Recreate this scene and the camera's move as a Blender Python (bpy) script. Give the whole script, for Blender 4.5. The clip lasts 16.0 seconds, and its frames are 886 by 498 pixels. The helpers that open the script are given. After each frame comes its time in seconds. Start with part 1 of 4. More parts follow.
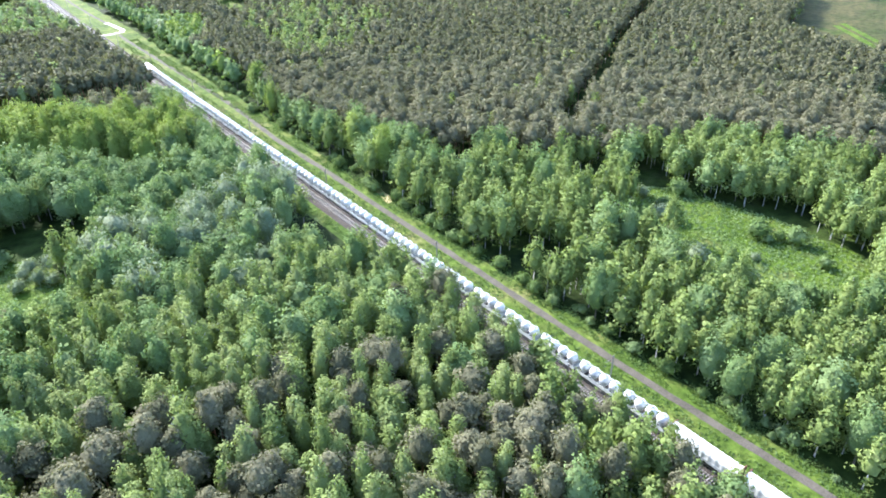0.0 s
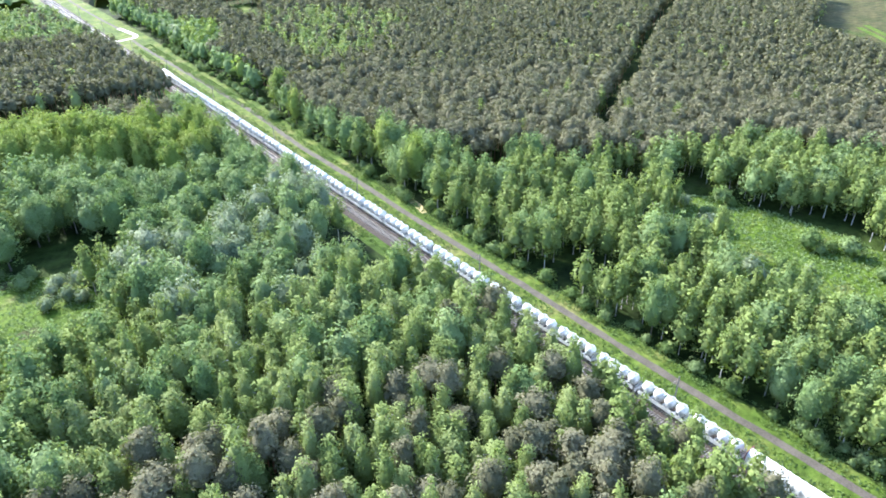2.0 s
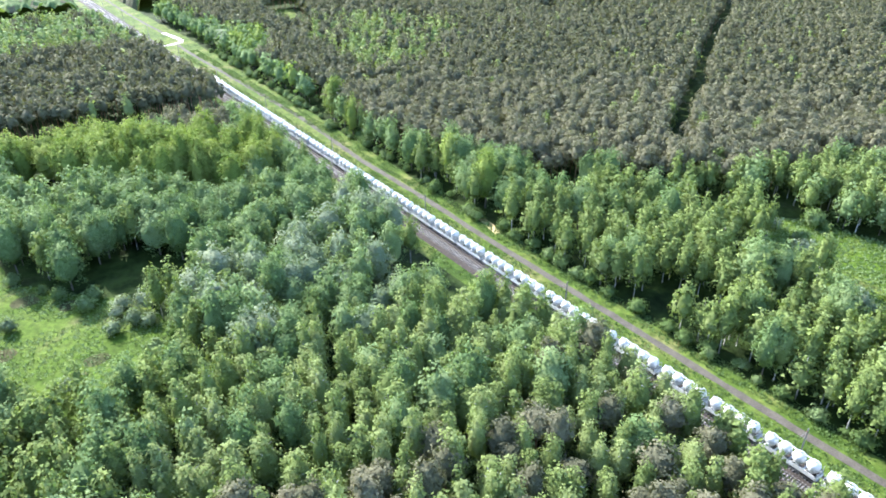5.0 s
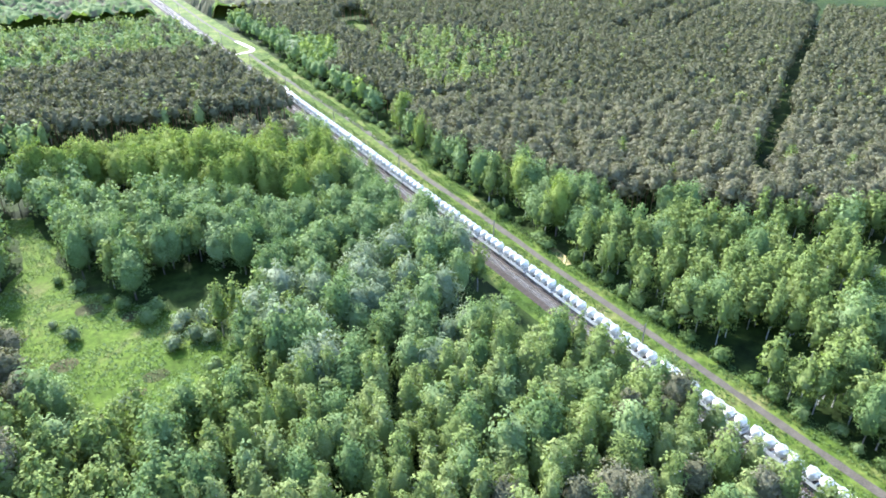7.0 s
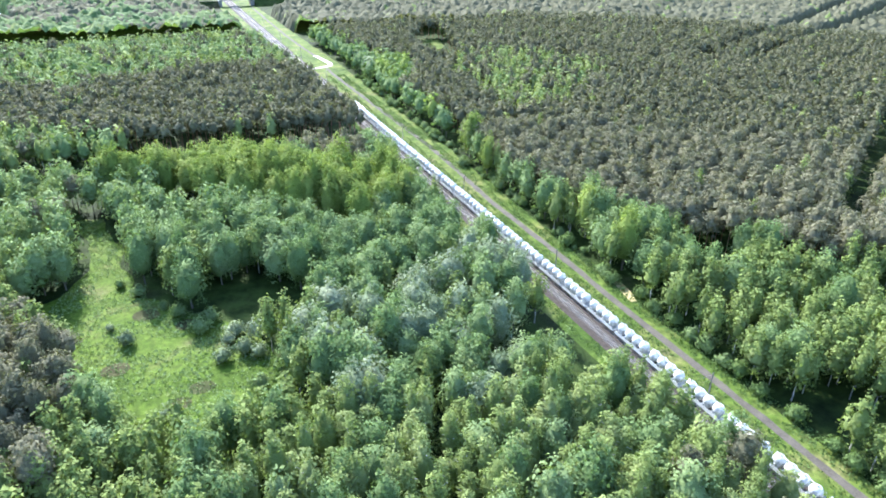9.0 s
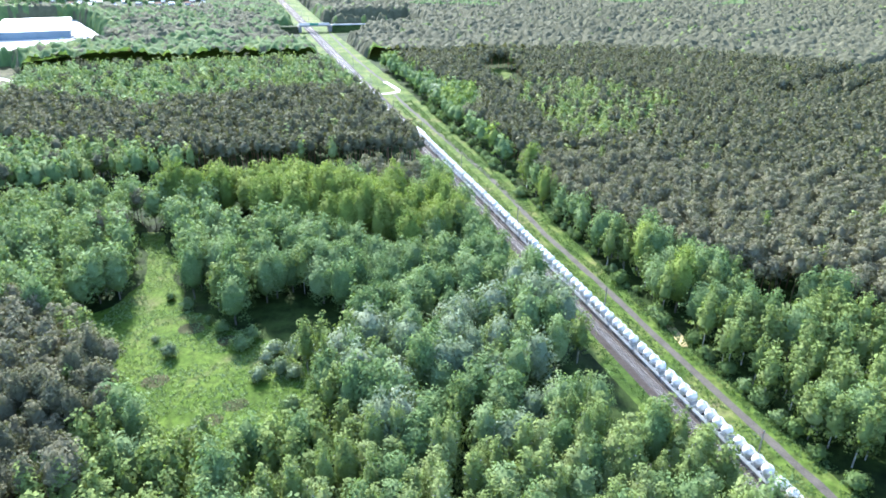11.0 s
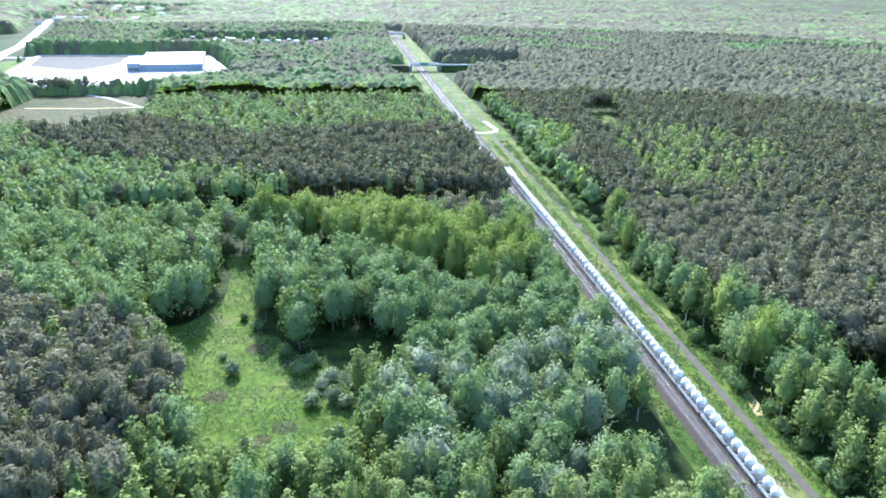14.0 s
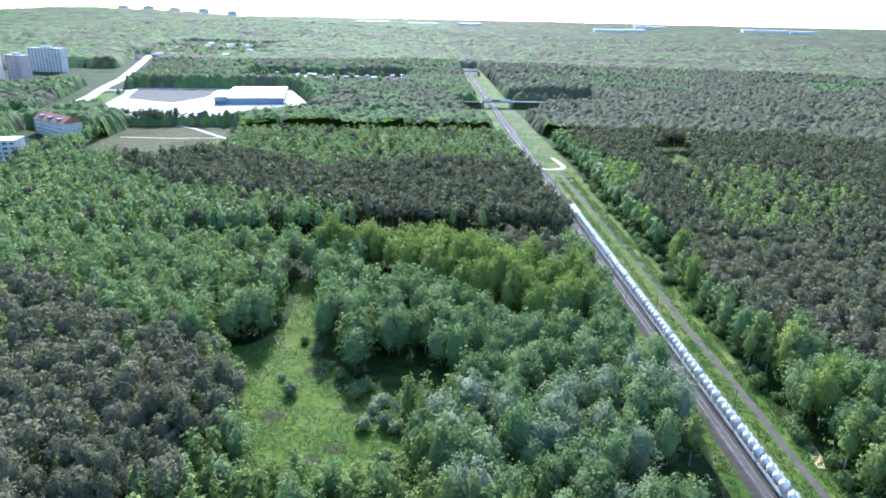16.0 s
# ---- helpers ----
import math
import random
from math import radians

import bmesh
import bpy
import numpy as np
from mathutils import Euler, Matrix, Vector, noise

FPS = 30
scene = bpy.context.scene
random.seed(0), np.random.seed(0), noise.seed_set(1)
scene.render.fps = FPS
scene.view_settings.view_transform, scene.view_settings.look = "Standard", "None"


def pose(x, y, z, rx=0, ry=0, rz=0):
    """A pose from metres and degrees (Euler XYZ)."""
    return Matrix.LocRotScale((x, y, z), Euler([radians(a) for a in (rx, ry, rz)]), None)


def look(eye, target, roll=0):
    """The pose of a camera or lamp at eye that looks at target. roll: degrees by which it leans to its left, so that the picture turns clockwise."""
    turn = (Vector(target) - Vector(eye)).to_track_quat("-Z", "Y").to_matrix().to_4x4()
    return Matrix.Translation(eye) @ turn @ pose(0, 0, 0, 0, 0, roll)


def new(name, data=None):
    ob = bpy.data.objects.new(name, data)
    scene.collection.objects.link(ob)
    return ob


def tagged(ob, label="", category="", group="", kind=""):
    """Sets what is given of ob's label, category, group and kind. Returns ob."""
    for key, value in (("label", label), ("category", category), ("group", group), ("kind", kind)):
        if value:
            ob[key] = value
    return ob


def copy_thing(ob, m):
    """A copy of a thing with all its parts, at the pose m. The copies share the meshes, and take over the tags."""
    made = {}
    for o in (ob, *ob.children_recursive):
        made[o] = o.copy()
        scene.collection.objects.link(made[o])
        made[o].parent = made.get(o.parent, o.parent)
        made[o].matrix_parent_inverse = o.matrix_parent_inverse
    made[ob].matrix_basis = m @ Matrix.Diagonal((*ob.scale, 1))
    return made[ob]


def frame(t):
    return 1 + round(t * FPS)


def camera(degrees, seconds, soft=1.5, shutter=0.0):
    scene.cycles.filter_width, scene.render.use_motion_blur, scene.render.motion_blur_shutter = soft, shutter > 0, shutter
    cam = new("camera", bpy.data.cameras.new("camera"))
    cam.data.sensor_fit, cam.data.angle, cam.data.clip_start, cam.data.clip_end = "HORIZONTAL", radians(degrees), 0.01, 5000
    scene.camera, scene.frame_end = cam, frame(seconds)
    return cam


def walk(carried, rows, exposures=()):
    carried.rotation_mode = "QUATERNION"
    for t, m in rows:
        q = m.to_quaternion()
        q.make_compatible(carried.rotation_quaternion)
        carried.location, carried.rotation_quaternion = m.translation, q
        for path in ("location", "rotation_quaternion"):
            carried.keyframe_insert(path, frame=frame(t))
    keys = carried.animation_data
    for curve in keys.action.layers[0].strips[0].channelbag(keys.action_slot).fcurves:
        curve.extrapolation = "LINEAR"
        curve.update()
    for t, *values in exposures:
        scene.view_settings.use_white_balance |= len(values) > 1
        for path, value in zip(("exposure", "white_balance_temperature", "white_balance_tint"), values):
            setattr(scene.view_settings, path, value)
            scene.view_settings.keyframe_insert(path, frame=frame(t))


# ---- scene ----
cam = camera(65.5, 16.0, soft=1.8)
PATH = [
    (0, (-97.854, 0.688, 106.366), (-96.805, 2.061, 105.358), -0.2),
    (0.5, (-98.941, 3.899, 106.101), (-97.892, 5.272, 105.095), -0.3),
    (1, (-100.098, 7.283, 105.811), (-99.049, 8.658, 104.807), -0.4),
    (1.5, (-101.264, 10.682, 105.601), (-100.215, 12.058, 104.598), -0.4),
    (2, (-102.562, 14.143, 105.379), (-101.513, 15.52, 104.378), -0.5),
    (2.5, (-103.896, 17.585, 105.169), (-102.846, 18.962, 104.169), -0.5),
    (3, (-105.19, 21.055, 105.02), (-104.139, 22.433, 104.02), -0.5),
    (3.5, (-106.374, 24.59, 104.998), (-105.326, 25.969, 103.997), -0.6),
    (4, (-107.579, 28.099, 104.979), (-106.542, 29.486, 103.978), -0.7),
    (6.5, (-108.662, 43.165, 105.059), (-107.732, 44.644, 104.087), 0.1),
    (7, (-107.775, 45.372, 104.974), (-106.881, 46.88, 104.011), 0.3),
    (7.5, (-106.707, 47.065, 104.722), (-105.852, 48.602, 103.77), 0.6),
    (8, (-105.355, 48.474, 104.567), (-104.541, 50.039, 103.624), 0.7),
    (8.5, (-103.955, 49.428, 104.29), (-103.182, 51.02, 103.359), 0.9),
    (9, (-102.313, 49.907, 103.888), (-101.583, 51.526, 102.97), 0.8),
    (11.5, (-93.383, 50.665, 103.262), (-92.867, 52.408, 102.428), 1.3),
    (12, (-91.426, 50.486, 103.16), (-90.955, 52.249, 102.343), 1.4),
    (12.5, (-89.48, 50.285, 103.293), (-89.055, 52.067, 102.49), 1.4),
    (13, (-87.545, 49.907, 103.264), (-87.168, 51.707, 102.476), 1.4),
    (13.5, (-85.711, 49.786, 103.203), (-85.384, 51.602, 102.43), 1.4),
    (14, (-84.219, 49.455, 103.237), (-83.945, 51.286, 102.481), 1.3),
    (14.5, (-82.921, 48.824, 103.461), (-82.699, 50.668, 102.72), 1.2),
    (15, (-82.077, 47.892, 103.48), (-81.906, 49.752, 102.765), 1.2),
    (15.5, (-81.403, 46.741, 103.717), (-81.283, 48.614, 103.026), 1.1),
    (16, (-80.717, 45.388, 104.064), (-80.643, 47.272, 103.397), 1.2),
]
walk(cam, [(t, look(eye, target, roll)) for t, eye, target, roll in PATH],
     [(0, 2.18, 6000, 11), (4, 2.18, 6000, 11), (9, 2.2, 5800, 11), (12.5, 2.06, 5550, 11), (14.5, 1.88, 5400, 11), (16, 1.52, 5300, 11)])

# ---- light ----
SUN_AZ, SUN_EL = 5.0, 34.0          # degrees left of the line, degrees up
sun_dir = Vector((-math.sin(radians(SUN_AZ)) * math.cos(radians(SUN_EL)), math.cos(radians(SUN_AZ)) * math.cos(radians(SUN_EL)), math.sin(radians(SUN_EL))))
world = bpy.data.worlds.new("world")
scene.world = world
world.use_nodes = True
wn = world.node_tree
sky = wn.nodes.new("ShaderNodeTexSky")
sky.sky_type = "NISHITA"
sky.sun_disc = False
sky.sun_elevation, sky.sun_rotation = radians(SUN_EL), radians(-SUN_AZ)
sky.dust_density, sky.air_density, sky.ozone_density = 1.0, 1.0, 1.5
wn.links.new(sky.outputs[0], wn.nodes["Background"].inputs[0])
wn.nodes["Background"].inputs[1].default_value = 0.15
sun_data = bpy.data.lights.new("sun", "SUN")
sun_data.energy, sun_data.angle, sun_data.color = 3.4, radians(0.5), (1.0, 0.96, 0.88)
sun = new("sun", sun_data)
sun.matrix_world = look(tuple(sun_dir * 500), (0, 0, 0))


# ---- materials ----
def nodes_of(name):
    m = bpy.data.materials.new(name)
    m.use_nodes = True
    nt = m.node_tree
    return m, nt, nt.nodes["Principled BSDF"]


def add(nt, kind, **values):
    n = nt.nodes.new(kind)
    for k, v in values.items():
        n.inputs[k].default_value = v
    return n


def ramp(nt, fac, *stops):
    r = nt.nodes.new("ShaderNodeValToRGB")
    el = r.color_ramp.elements
    while len(el) < len(stops):
        el.new(0.5)
    for e, (p, c) in zip(el, stops):
        e.position, e.color = p, (*c, 1)
    nt.links.new(fac, r.inputs[0])
    return r.outputs[0]


def blend(nt, kind, fac, a, b):
    m = nt.nodes.new("ShaderNodeMix")
    m.data_type, m.blend_type = "RGBA", kind
    for sock, v in ((m.inputs[0], fac), (m.inputs[6], a), (m.inputs[7], b)):
        if isinstance(v, (int, float)):
            sock.default_value = v
        elif isinstance(v, tuple):
            sock.default_value = (*v, 1)
        else:
            nt.links.new(v, sock)
    return m.outputs[2]


def world_noise(nt, scale, detail=3.0, rough=0.55):
    g = nt.nodes.new("ShaderNodeNewGeometry")
    n = add(nt, "ShaderNodeTexNoise", Scale=scale, Detail=detail, Roughness=rough)
    nt.links.new(g.outputs["Position"], n.inputs["Vector"])
    return n.outputs["Fac"]


def leaf_material(name, dark, mid, light, shine=0.06, glow=0.25):
    """Foliage: tint by tree, by stand and by single leaf clump; thin, so that light passes through."""
    m, nt, p = nodes_of(name)
    info = nt.nodes.new("ShaderNodeObjectInfo")
    geo = nt.nodes.new("ShaderNodeNewGeometry")
    stand = world_noise(nt, 0.16, 2.0)
    s = nt.nodes.new("ShaderNodeMath")
    s.operation = "MULTIPLY_ADD"
    s.inputs[1].default_value = 0.45
    nt.links.new(info.outputs["Random"], s.inputs[0])
    nt.links.new(stand, s.inputs[2])
    s2 = nt.nodes.new("ShaderNodeMath")
    s2.operation = "MULTIPLY_ADD"
    s2.inputs[1].default_value = 0.22
    nt.links.new(geo.outputs["Random Per Island"], s2.inputs[0])
    nt.links.new(s.outputs[0], s2.inputs[2])
    col = ramp(nt, s2.outputs[0], (0.35, dark), (0.8, mid), (1.25 / 1.3, light))
    grain = world_noise(nt, 3.4, 4.0, 0.75)
    col = blend(nt, "MULTIPLY", 1.0, col, ramp(nt, grain, (0.3, (0.72, 0.74, 0.68)), (0.65, (1.2, 1.18, 1.15))))
    nt.links.new(col, p.inputs["Base Color"])
    bn = add(nt, "ShaderNodeBump", Strength=0.3, Distance=0.4)
    nt.links.new(grain, bn.inputs["Height"])
    nt.links.new(bn.outputs[0], p.inputs["Normal"])
    p.inputs["Roughness"].default_value = 0.8
    p.inputs["Specular IOR Level"].default_value = shine
    tr = nt.nodes.new("ShaderNodeBsdfTranslucent")
    warm = blend(nt, "MULTIPLY", 1.0, col, (1.35, 1.5, 0.75))
    nt.links.new(warm, tr.inputs["Color"])
    mix = nt.nodes.new("ShaderNodeMixShader")
    mix.inputs[0].default_value = glow
    nt.links.new(p.outputs[0], mix.inputs[1])
    nt.links.new(tr.outputs[0], mix.inputs[2])
    nt.links.new(mix.outputs[0], nt.nodes["Material Output"].inputs["Surface"])
    return m


def rough_material(name, a, b, scale=1.0, rough=0.85, metal=0.0, fine=12.0, bump=0.3):
    """Two-scale mottled surface between the colours a and b."""
    m, nt, p = nodes_of(name)
    big, small = world_noise(nt, scale, 4.0), world_noise(nt, scale * fine, 3.0)
    mx = nt.nodes.new("ShaderNodeMath")
    mx.operation = "MULTIPLY_ADD"
    mx.inputs[1].default_value = 0.5
    nt.links.new(small, mx.inputs[0])
    half = nt.nodes.new("ShaderNodeMath")
    half.operation = "MULTIPLY"
    half.inputs[1].default_value = 0.5
    nt.links.new(big, half.inputs[0])
    nt.links.new(half.outputs[0], mx.inputs[2])
    nt.links.new(ramp(nt, mx.outputs[0], (0.36, a), (0.64, b)), p.inputs["Base Color"])
    p.inputs["Roughness"].default_value, p.inputs["Metallic"].default_value = rough, metal
    bn = add(nt, "ShaderNodeBump", Strength=bump, Distance=0.1)
    nt.links.new(small, bn.inputs["Height"])
    nt.links.new(bn.outputs[0], p.inputs["Normal"])
    return m


def grass_material(name, cols, scale=0.06):
    m, nt, p = nodes_of(name)
    big, mid, fine = world_noise(nt, scale, 5.0, 0.65), world_noise(nt, scale * 9, 4.0), world_noise(nt, 4.0, 3.0)
    c = ramp(nt, big, (0.36, cols[0]), (0.48, cols[1]), (0.58, cols[2]), (0.68, cols[3]))
    d = ramp(nt, mid, (0.32, (0.55, 0.55, 0.55)), (0.62, (1.25, 1.2, 1.1)))
    c = blend(nt, "MULTIPLY", 1.0, c, d)
    nt.links.new(c, p.inputs["Base Color"])
    p.inputs["Roughness"].default_value = 0.8
    p.inputs["Specular IOR Level"].default_value = 0.06
    bn = add(nt, "ShaderNodeBump", Strength=0.7, Distance=0.4)
    nt.links.new(blend(nt, "MIX", 0.5, mid, fine), bn.inputs["Height"])
    nt.links.new(bn.outputs[0], p.inputs["Normal"])
    return m


BIRCH = leaf_material("birch_leaves", (0.116, 0.158, 0.054), (0.183, 0.236, 0.079), (0.234, 0.28, 0.114))
ALDER = leaf_material("alder_leaves", (0.092, 0.147, 0.060), (0.148, 0.214, 0.086), (0.196, 0.262, 0.120))
WILLOW = leaf_material("willow_leaves", (0.125, 0.17, 0.098), (0.189, 0.235, 0.146), (0.250, 0.29, 0.198), 0.08)
LIME = leaf_material("lime_leaves", (0.109, 0.16, 0.038), (0.177, 0.238, 0.058), (0.231, 0.282, 0.079))
PINE = leaf_material("pine_needles", (0.092, 0.094, 0.058), (0.135, 0.134, 0.085), (0.173, 0.167, 0.112), 0.05, 0.2)
BUSH = leaf_material("bush_leaves", (0.085, 0.135, 0.046), (0.137, 0.2, 0.072), (0.182, 0.245, 0.114))
BARK_PALE = rough_material("birch_bark", (0.12, 0.11, 0.10), (0.62, 0.6, 0.55), 1.2, 0.8)
BARK_PINE = rough_material("pine_bark", (0.10, 0.055, 0.035), (0.28, 0.15, 0.085), 0.8, 0.9)
BARK_GREY = rough_material("grey_bark", (0.07, 0.06, 0.05), (0.2, 0.18, 0.15), 1.0, 0.9)
GROUND = grass_material("forest_ground", ((0.014, 0.024, 0.008), (0.028, 0.048, 0.012), (0.040, 0.064, 0.016), (0.056, 0.068, 0.028)), 0.03)
MEADOW = grass_material("meadow_grass", ((0.052, 0.092, 0.013), (0.078, 0.132, 0.018), (0.104, 0.155, 0.027), (0.135, 0.148, 0.056)), 0.07)
VERGE = grass_material("verge_grass", ((0.047, 0.085, 0.016), (0.086, 0.136, 0.026), (0.128, 0.162, 0.043), (0.185, 0.178, 0.084)), 0.05)
FIELD = grass_material("dry_field_grass", ((0.043, 0.056, 0.019), (0.066, 0.070, 0.029), (0.089, 0.083, 0.039), (0.053, 0.075, 0.020)), 0.03)
BALLAST = rough_material("brown_ballast", (0.022, 0.016, 0.013), (0.064, 0.049, 0.04), 0.8, 0.95, 0.0, 10.0, 0.8)
DIRT = rough_material("grey_dirt_track", (0.05, 0.043, 0.034), (0.115, 0.10, 0.08), 0.25, 0.95, 0.0, 12.0, 0.6)
SAND = rough_material("yellow_sand", (0.42, 0.32, 0.14), (0.62, 0.5, 0.26), 0.4, 0.95)
PALE_ROAD = rough_material("pale_gravel", (0.45, 0.42, 0.37), (0.68, 0.65, 0.6), 0.1, 0.9)
ASPHALT = rough_material("sunlit_asphalt", (0.16, 0.16, 0.165), (0.28, 0.28, 0.29), 0.1, 0.45)
CONCRETE = rough_material("concrete_sleeper", (0.16, 0.15, 0.135), (0.3, 0.28, 0.26), 0.7, 0.85)
RAIL = rough_material("rail_steel", (0.25, 0.2, 0.17), (0.5, 0.48, 0.46), 1.5, 0.3, 0.9, 6.0, 0.05)
WHITE = rough_material("white_wagon_paint", (0.70, 0.70, 0.68), (0.84, 0.84, 0.83), 0.5, 0.4, 0.0, 8.0, 0.03)
GREY = rough_material("grey_wagon_paint", (0.3, 0.32, 0.33), (0.5, 0.52, 0.53), 0.6, 0.5)
RUST = rough_material("brown_red_paint", (0.12, 0.05, 0.035), (0.24, 0.10, 0.07), 0.8, 0.7)
DARK = rough_material("dark_running_gear", (0.02, 0.018, 0.016), (0.07, 0.06, 0.05), 1.0, 0.7)
RED = rough_material("red_loco_paint", (0.3, 0.04, 0.03), (0.45, 0.07, 0.05), 0.5, 0.4)
STEEL = rough_material("galvanised_mast", (0.16, 0.16, 0.15), (0.32, 0.31, 0.30), 0.9, 0.6, 0.3)
WIRE = rough_material("copper_wire", (0.06, 0.05, 0.045), (0.12, 0.10, 0.09), 1.0, 0.5, 0.5)
ROOF_WHITE = rough_material("pale_flat_roof", (0.6, 0.6, 0.6), (0.8, 0.8, 0.8), 0.05, 0.5)
WALL_BLUE = rough_material("blue_grey_cladding", (0.12, 0.17, 0.22), (0.2, 0.26, 0.31), 0.1, 0.5)
WALL_PALE = rough_material("pale_render", (0.5, 0.48, 0.46), (0.7, 0.68, 0.66), 0.06, 0.8)
WALL_PINK = rough_material("pink_render", (0.45, 0.34, 0.31), (0.62, 0.5, 0.46), 0.06, 0.8)
ROOF_RED = rough_material("red_roof_tiles", (0.24, 0.09, 0.05), (0.4, 0.17, 0.10), 0.3, 0.8)
GLASS = rough_material("dark_window_glass", (0.03, 0.04, 0.05), (0.08, 0.10, 0.12), 0.2, 0.15)
GREEN_PAINT = rough_material("green_panel", (0.02, 0.16, 0.12), (0.04, 0.24, 0.18), 0.2, 0.5)
FLOWER = leaf_material("pale_flower_tops", (0.22, 0.2, 0.16), (0.34, 0.31, 0.27), (0.45, 0.42, 0.36), 0.2, 0.2)


# ---- mesh helpers ----
def mesh_of(name, verts, faces, mat, smooth=False):
    me = bpy.data.meshes.new(name)
    me.from_pydata([tuple(v) for v in verts], [], [tuple(f) for f in faces])
    me.materials.append(mat)
    if smooth:
        me.polygons.foreach_set("use_smooth", [True] * len(me.polygons))
    me.update()
    return me


def tri_mesh(name, verts, tris, mat, normals=None):
    """A mesh from arrays of corners and triangles, with soft normals if given."""
    me = bpy.data.meshes.new(name)
    n, k = len(verts), len(tris)
    me.vertices.add(n)
    me.vertices.foreach_set("co", np.asarray(verts, np.float32).ravel())
    me.loops.add(3 * k)
    me.loops.foreach_set("vertex_index", np.asarray(tris, np.int32).ravel())
    me.polygons.add(k)
    me.polygons.foreach_set("loop_start", np.arange(0, 3 * k, 3, dtype=np.int32))
    me.update(calc_edges=True)
    me.materials.append(mat)
    if normals is not None:
        me.polygons.foreach_set("use_smooth", np.ones(k, bool))
        me.normals_split_custom_set_from_vertices(np.asarray(normals, np.float32))
    return me


def bm_mesh(name, bm, mat, smooth=False):
    me = bpy.data.meshes.new(name)
    if smooth:
        for f in bm.faces:
            f.smooth = True
    bm.to_mesh(me)
    bm.free()
    me.materials.append(mat)
    return me


def part(name, bm, mat, parent, label="", at=None, smooth=False):
    """One mesh object under a thing or a part; bm is a bmesh or a mesh that is ready."""
    me = bm if isinstance(bm, bpy.types.Mesh) else bm_mesh(name, bm, mat, smooth)
    ob = new(name, me)
    ob.parent = parent
    if at is not None:
        ob.matrix_basis = at
    if label:
        tagged(ob, label)
    return ob


def box(bm, x0, x1, y0, y1, z0, z1, bevel=0.0):
    r = bmesh.ops.create_cube(bm, size=1.0)
    bmesh.ops.transform(bm, verts=r["verts"], matrix=Matrix.Translation(((x0 + x1) / 2, (y0 + y1) / 2, (z0 + z1) / 2)) @ Matrix.Diagonal((x1 - x0, y1 - y0, z1 - z0, 1)))
    if bevel:
        es = list({e for v in r["verts"] for e in v.link_edges})
        bmesh.ops.bevel(bm, geom=es, offset=bevel, segments=1, affect="EDGES")
    return bm


def boxed(*args, **kw):
    return box(bmesh.new(), *args, **kw)


def rod(bm, a, b, r, n=6):
    a, b = Vector(a), Vector(b)
    q = bmesh.ops.create_cone(bm, cap_ends=True, segments=n, radius1=r, radius2=r, depth=(b - a).length)
    bmesh.ops.transform(bm, verts=q["verts"], matrix=Matrix.Translation((a + b) / 2) @ (b - a).to_track_quat("Z", "Y").to_matrix().to_4x4())
    return bm


def lathe(profile, n=16):
    """Verts and faces of a profile of (radius, z), turned about z."""
    v, f = [], []
    for r, z in profile:
        v += [(r * math.cos(2 * math.pi * i / n), r * math.sin(2 * math.pi * i / n), z) for i in range(n)]
    for j in range(len(profile) - 1):
        f += [(j * n + i, j * n + (i + 1) % n, (j + 1) * n + (i + 1) % n, (j + 1) * n + i) for i in range(n)]
    f.append(tuple(range(n))[::-1])
    f.append(tuple((len(profile) - 1) * n + i for i in range(n)))
    return v, f


def inside(x, y, poly):
    """Whether points lie in a polygon (arrays)."""
    x, y = np.asarray(x, float), np.asarray(y, float)
    r = np.zeros(x.shape, bool)
    for (x0, y0), (x1, y1) in zip(poly, poly[1:] + poly[:1]):
        if y0 != y1:
            r ^= ((y0 > y) != (y1 > y)) & (x < (x1 - x0) * (y - y0) / (y1 - y0) + x0)
    return r


def near_line(x, y, line, width):
    r = np.zeros(np.shape(x), bool)
    for (x0, y0), (x1, y1) in zip(line, line[1:]):
        dx, dy = x1 - x0, y1 - y0
        t = np.clip(((x - x0) * dx + (y - y0) * dy) / (dx * dx + dy * dy), 0, 1)
        r |= np.hypot(x - x0 - t * dx, y - y0 - t * dy) < width
    return r


def height(x, y):
    """The lie of the land: level by the line, low hills far off."""
    x, y = np.asarray(x, float), np.asarray(y, float)
    h = 0 * x
    for cx, cy, sx, sy, a in ((-620, 2300, 420, 420, 34), (-1400, 3100, 700, 600, 55), (-120, 2700, 380, 420, 22), (-1100, 1700, 350, 400, 20), (900, 3800, 900, 500, 14)):
        h = h + a * np.exp(-((x - cx) / sx) ** 2 - ((y - cy) / sy) ** 2)
    return h


# ---- ground ----
def sheet_grid():
    s = np.concatenate([np.arange(-5400, -600, 200), np.arange(-600, 800, 25), np.arange(800, 5401, 200)])
    t = np.concatenate([np.arange(-1200, 0, 200), np.arange(0, 900, 25), np.arange(900, 6001, 150)])
    X, Y = np.meshgrid(s, t)
    Z = height(X, Y)
    n = len(s)
    v = np.stack([X.ravel(), Y.ravel(), Z.ravel()], 1)
    f = [(j * n + i, j * n + i + 1, (j + 1) * n + i + 1, (j + 1) * n + i) for j in range(len(t) - 1) for i in range(n - 1)]
    return mesh_of("ground", v.tolist(), f, GROUND, True)


tagged(new("ground", sheet_grid()), "dark mossy forest floor under the trees", "ground", kind="structure")


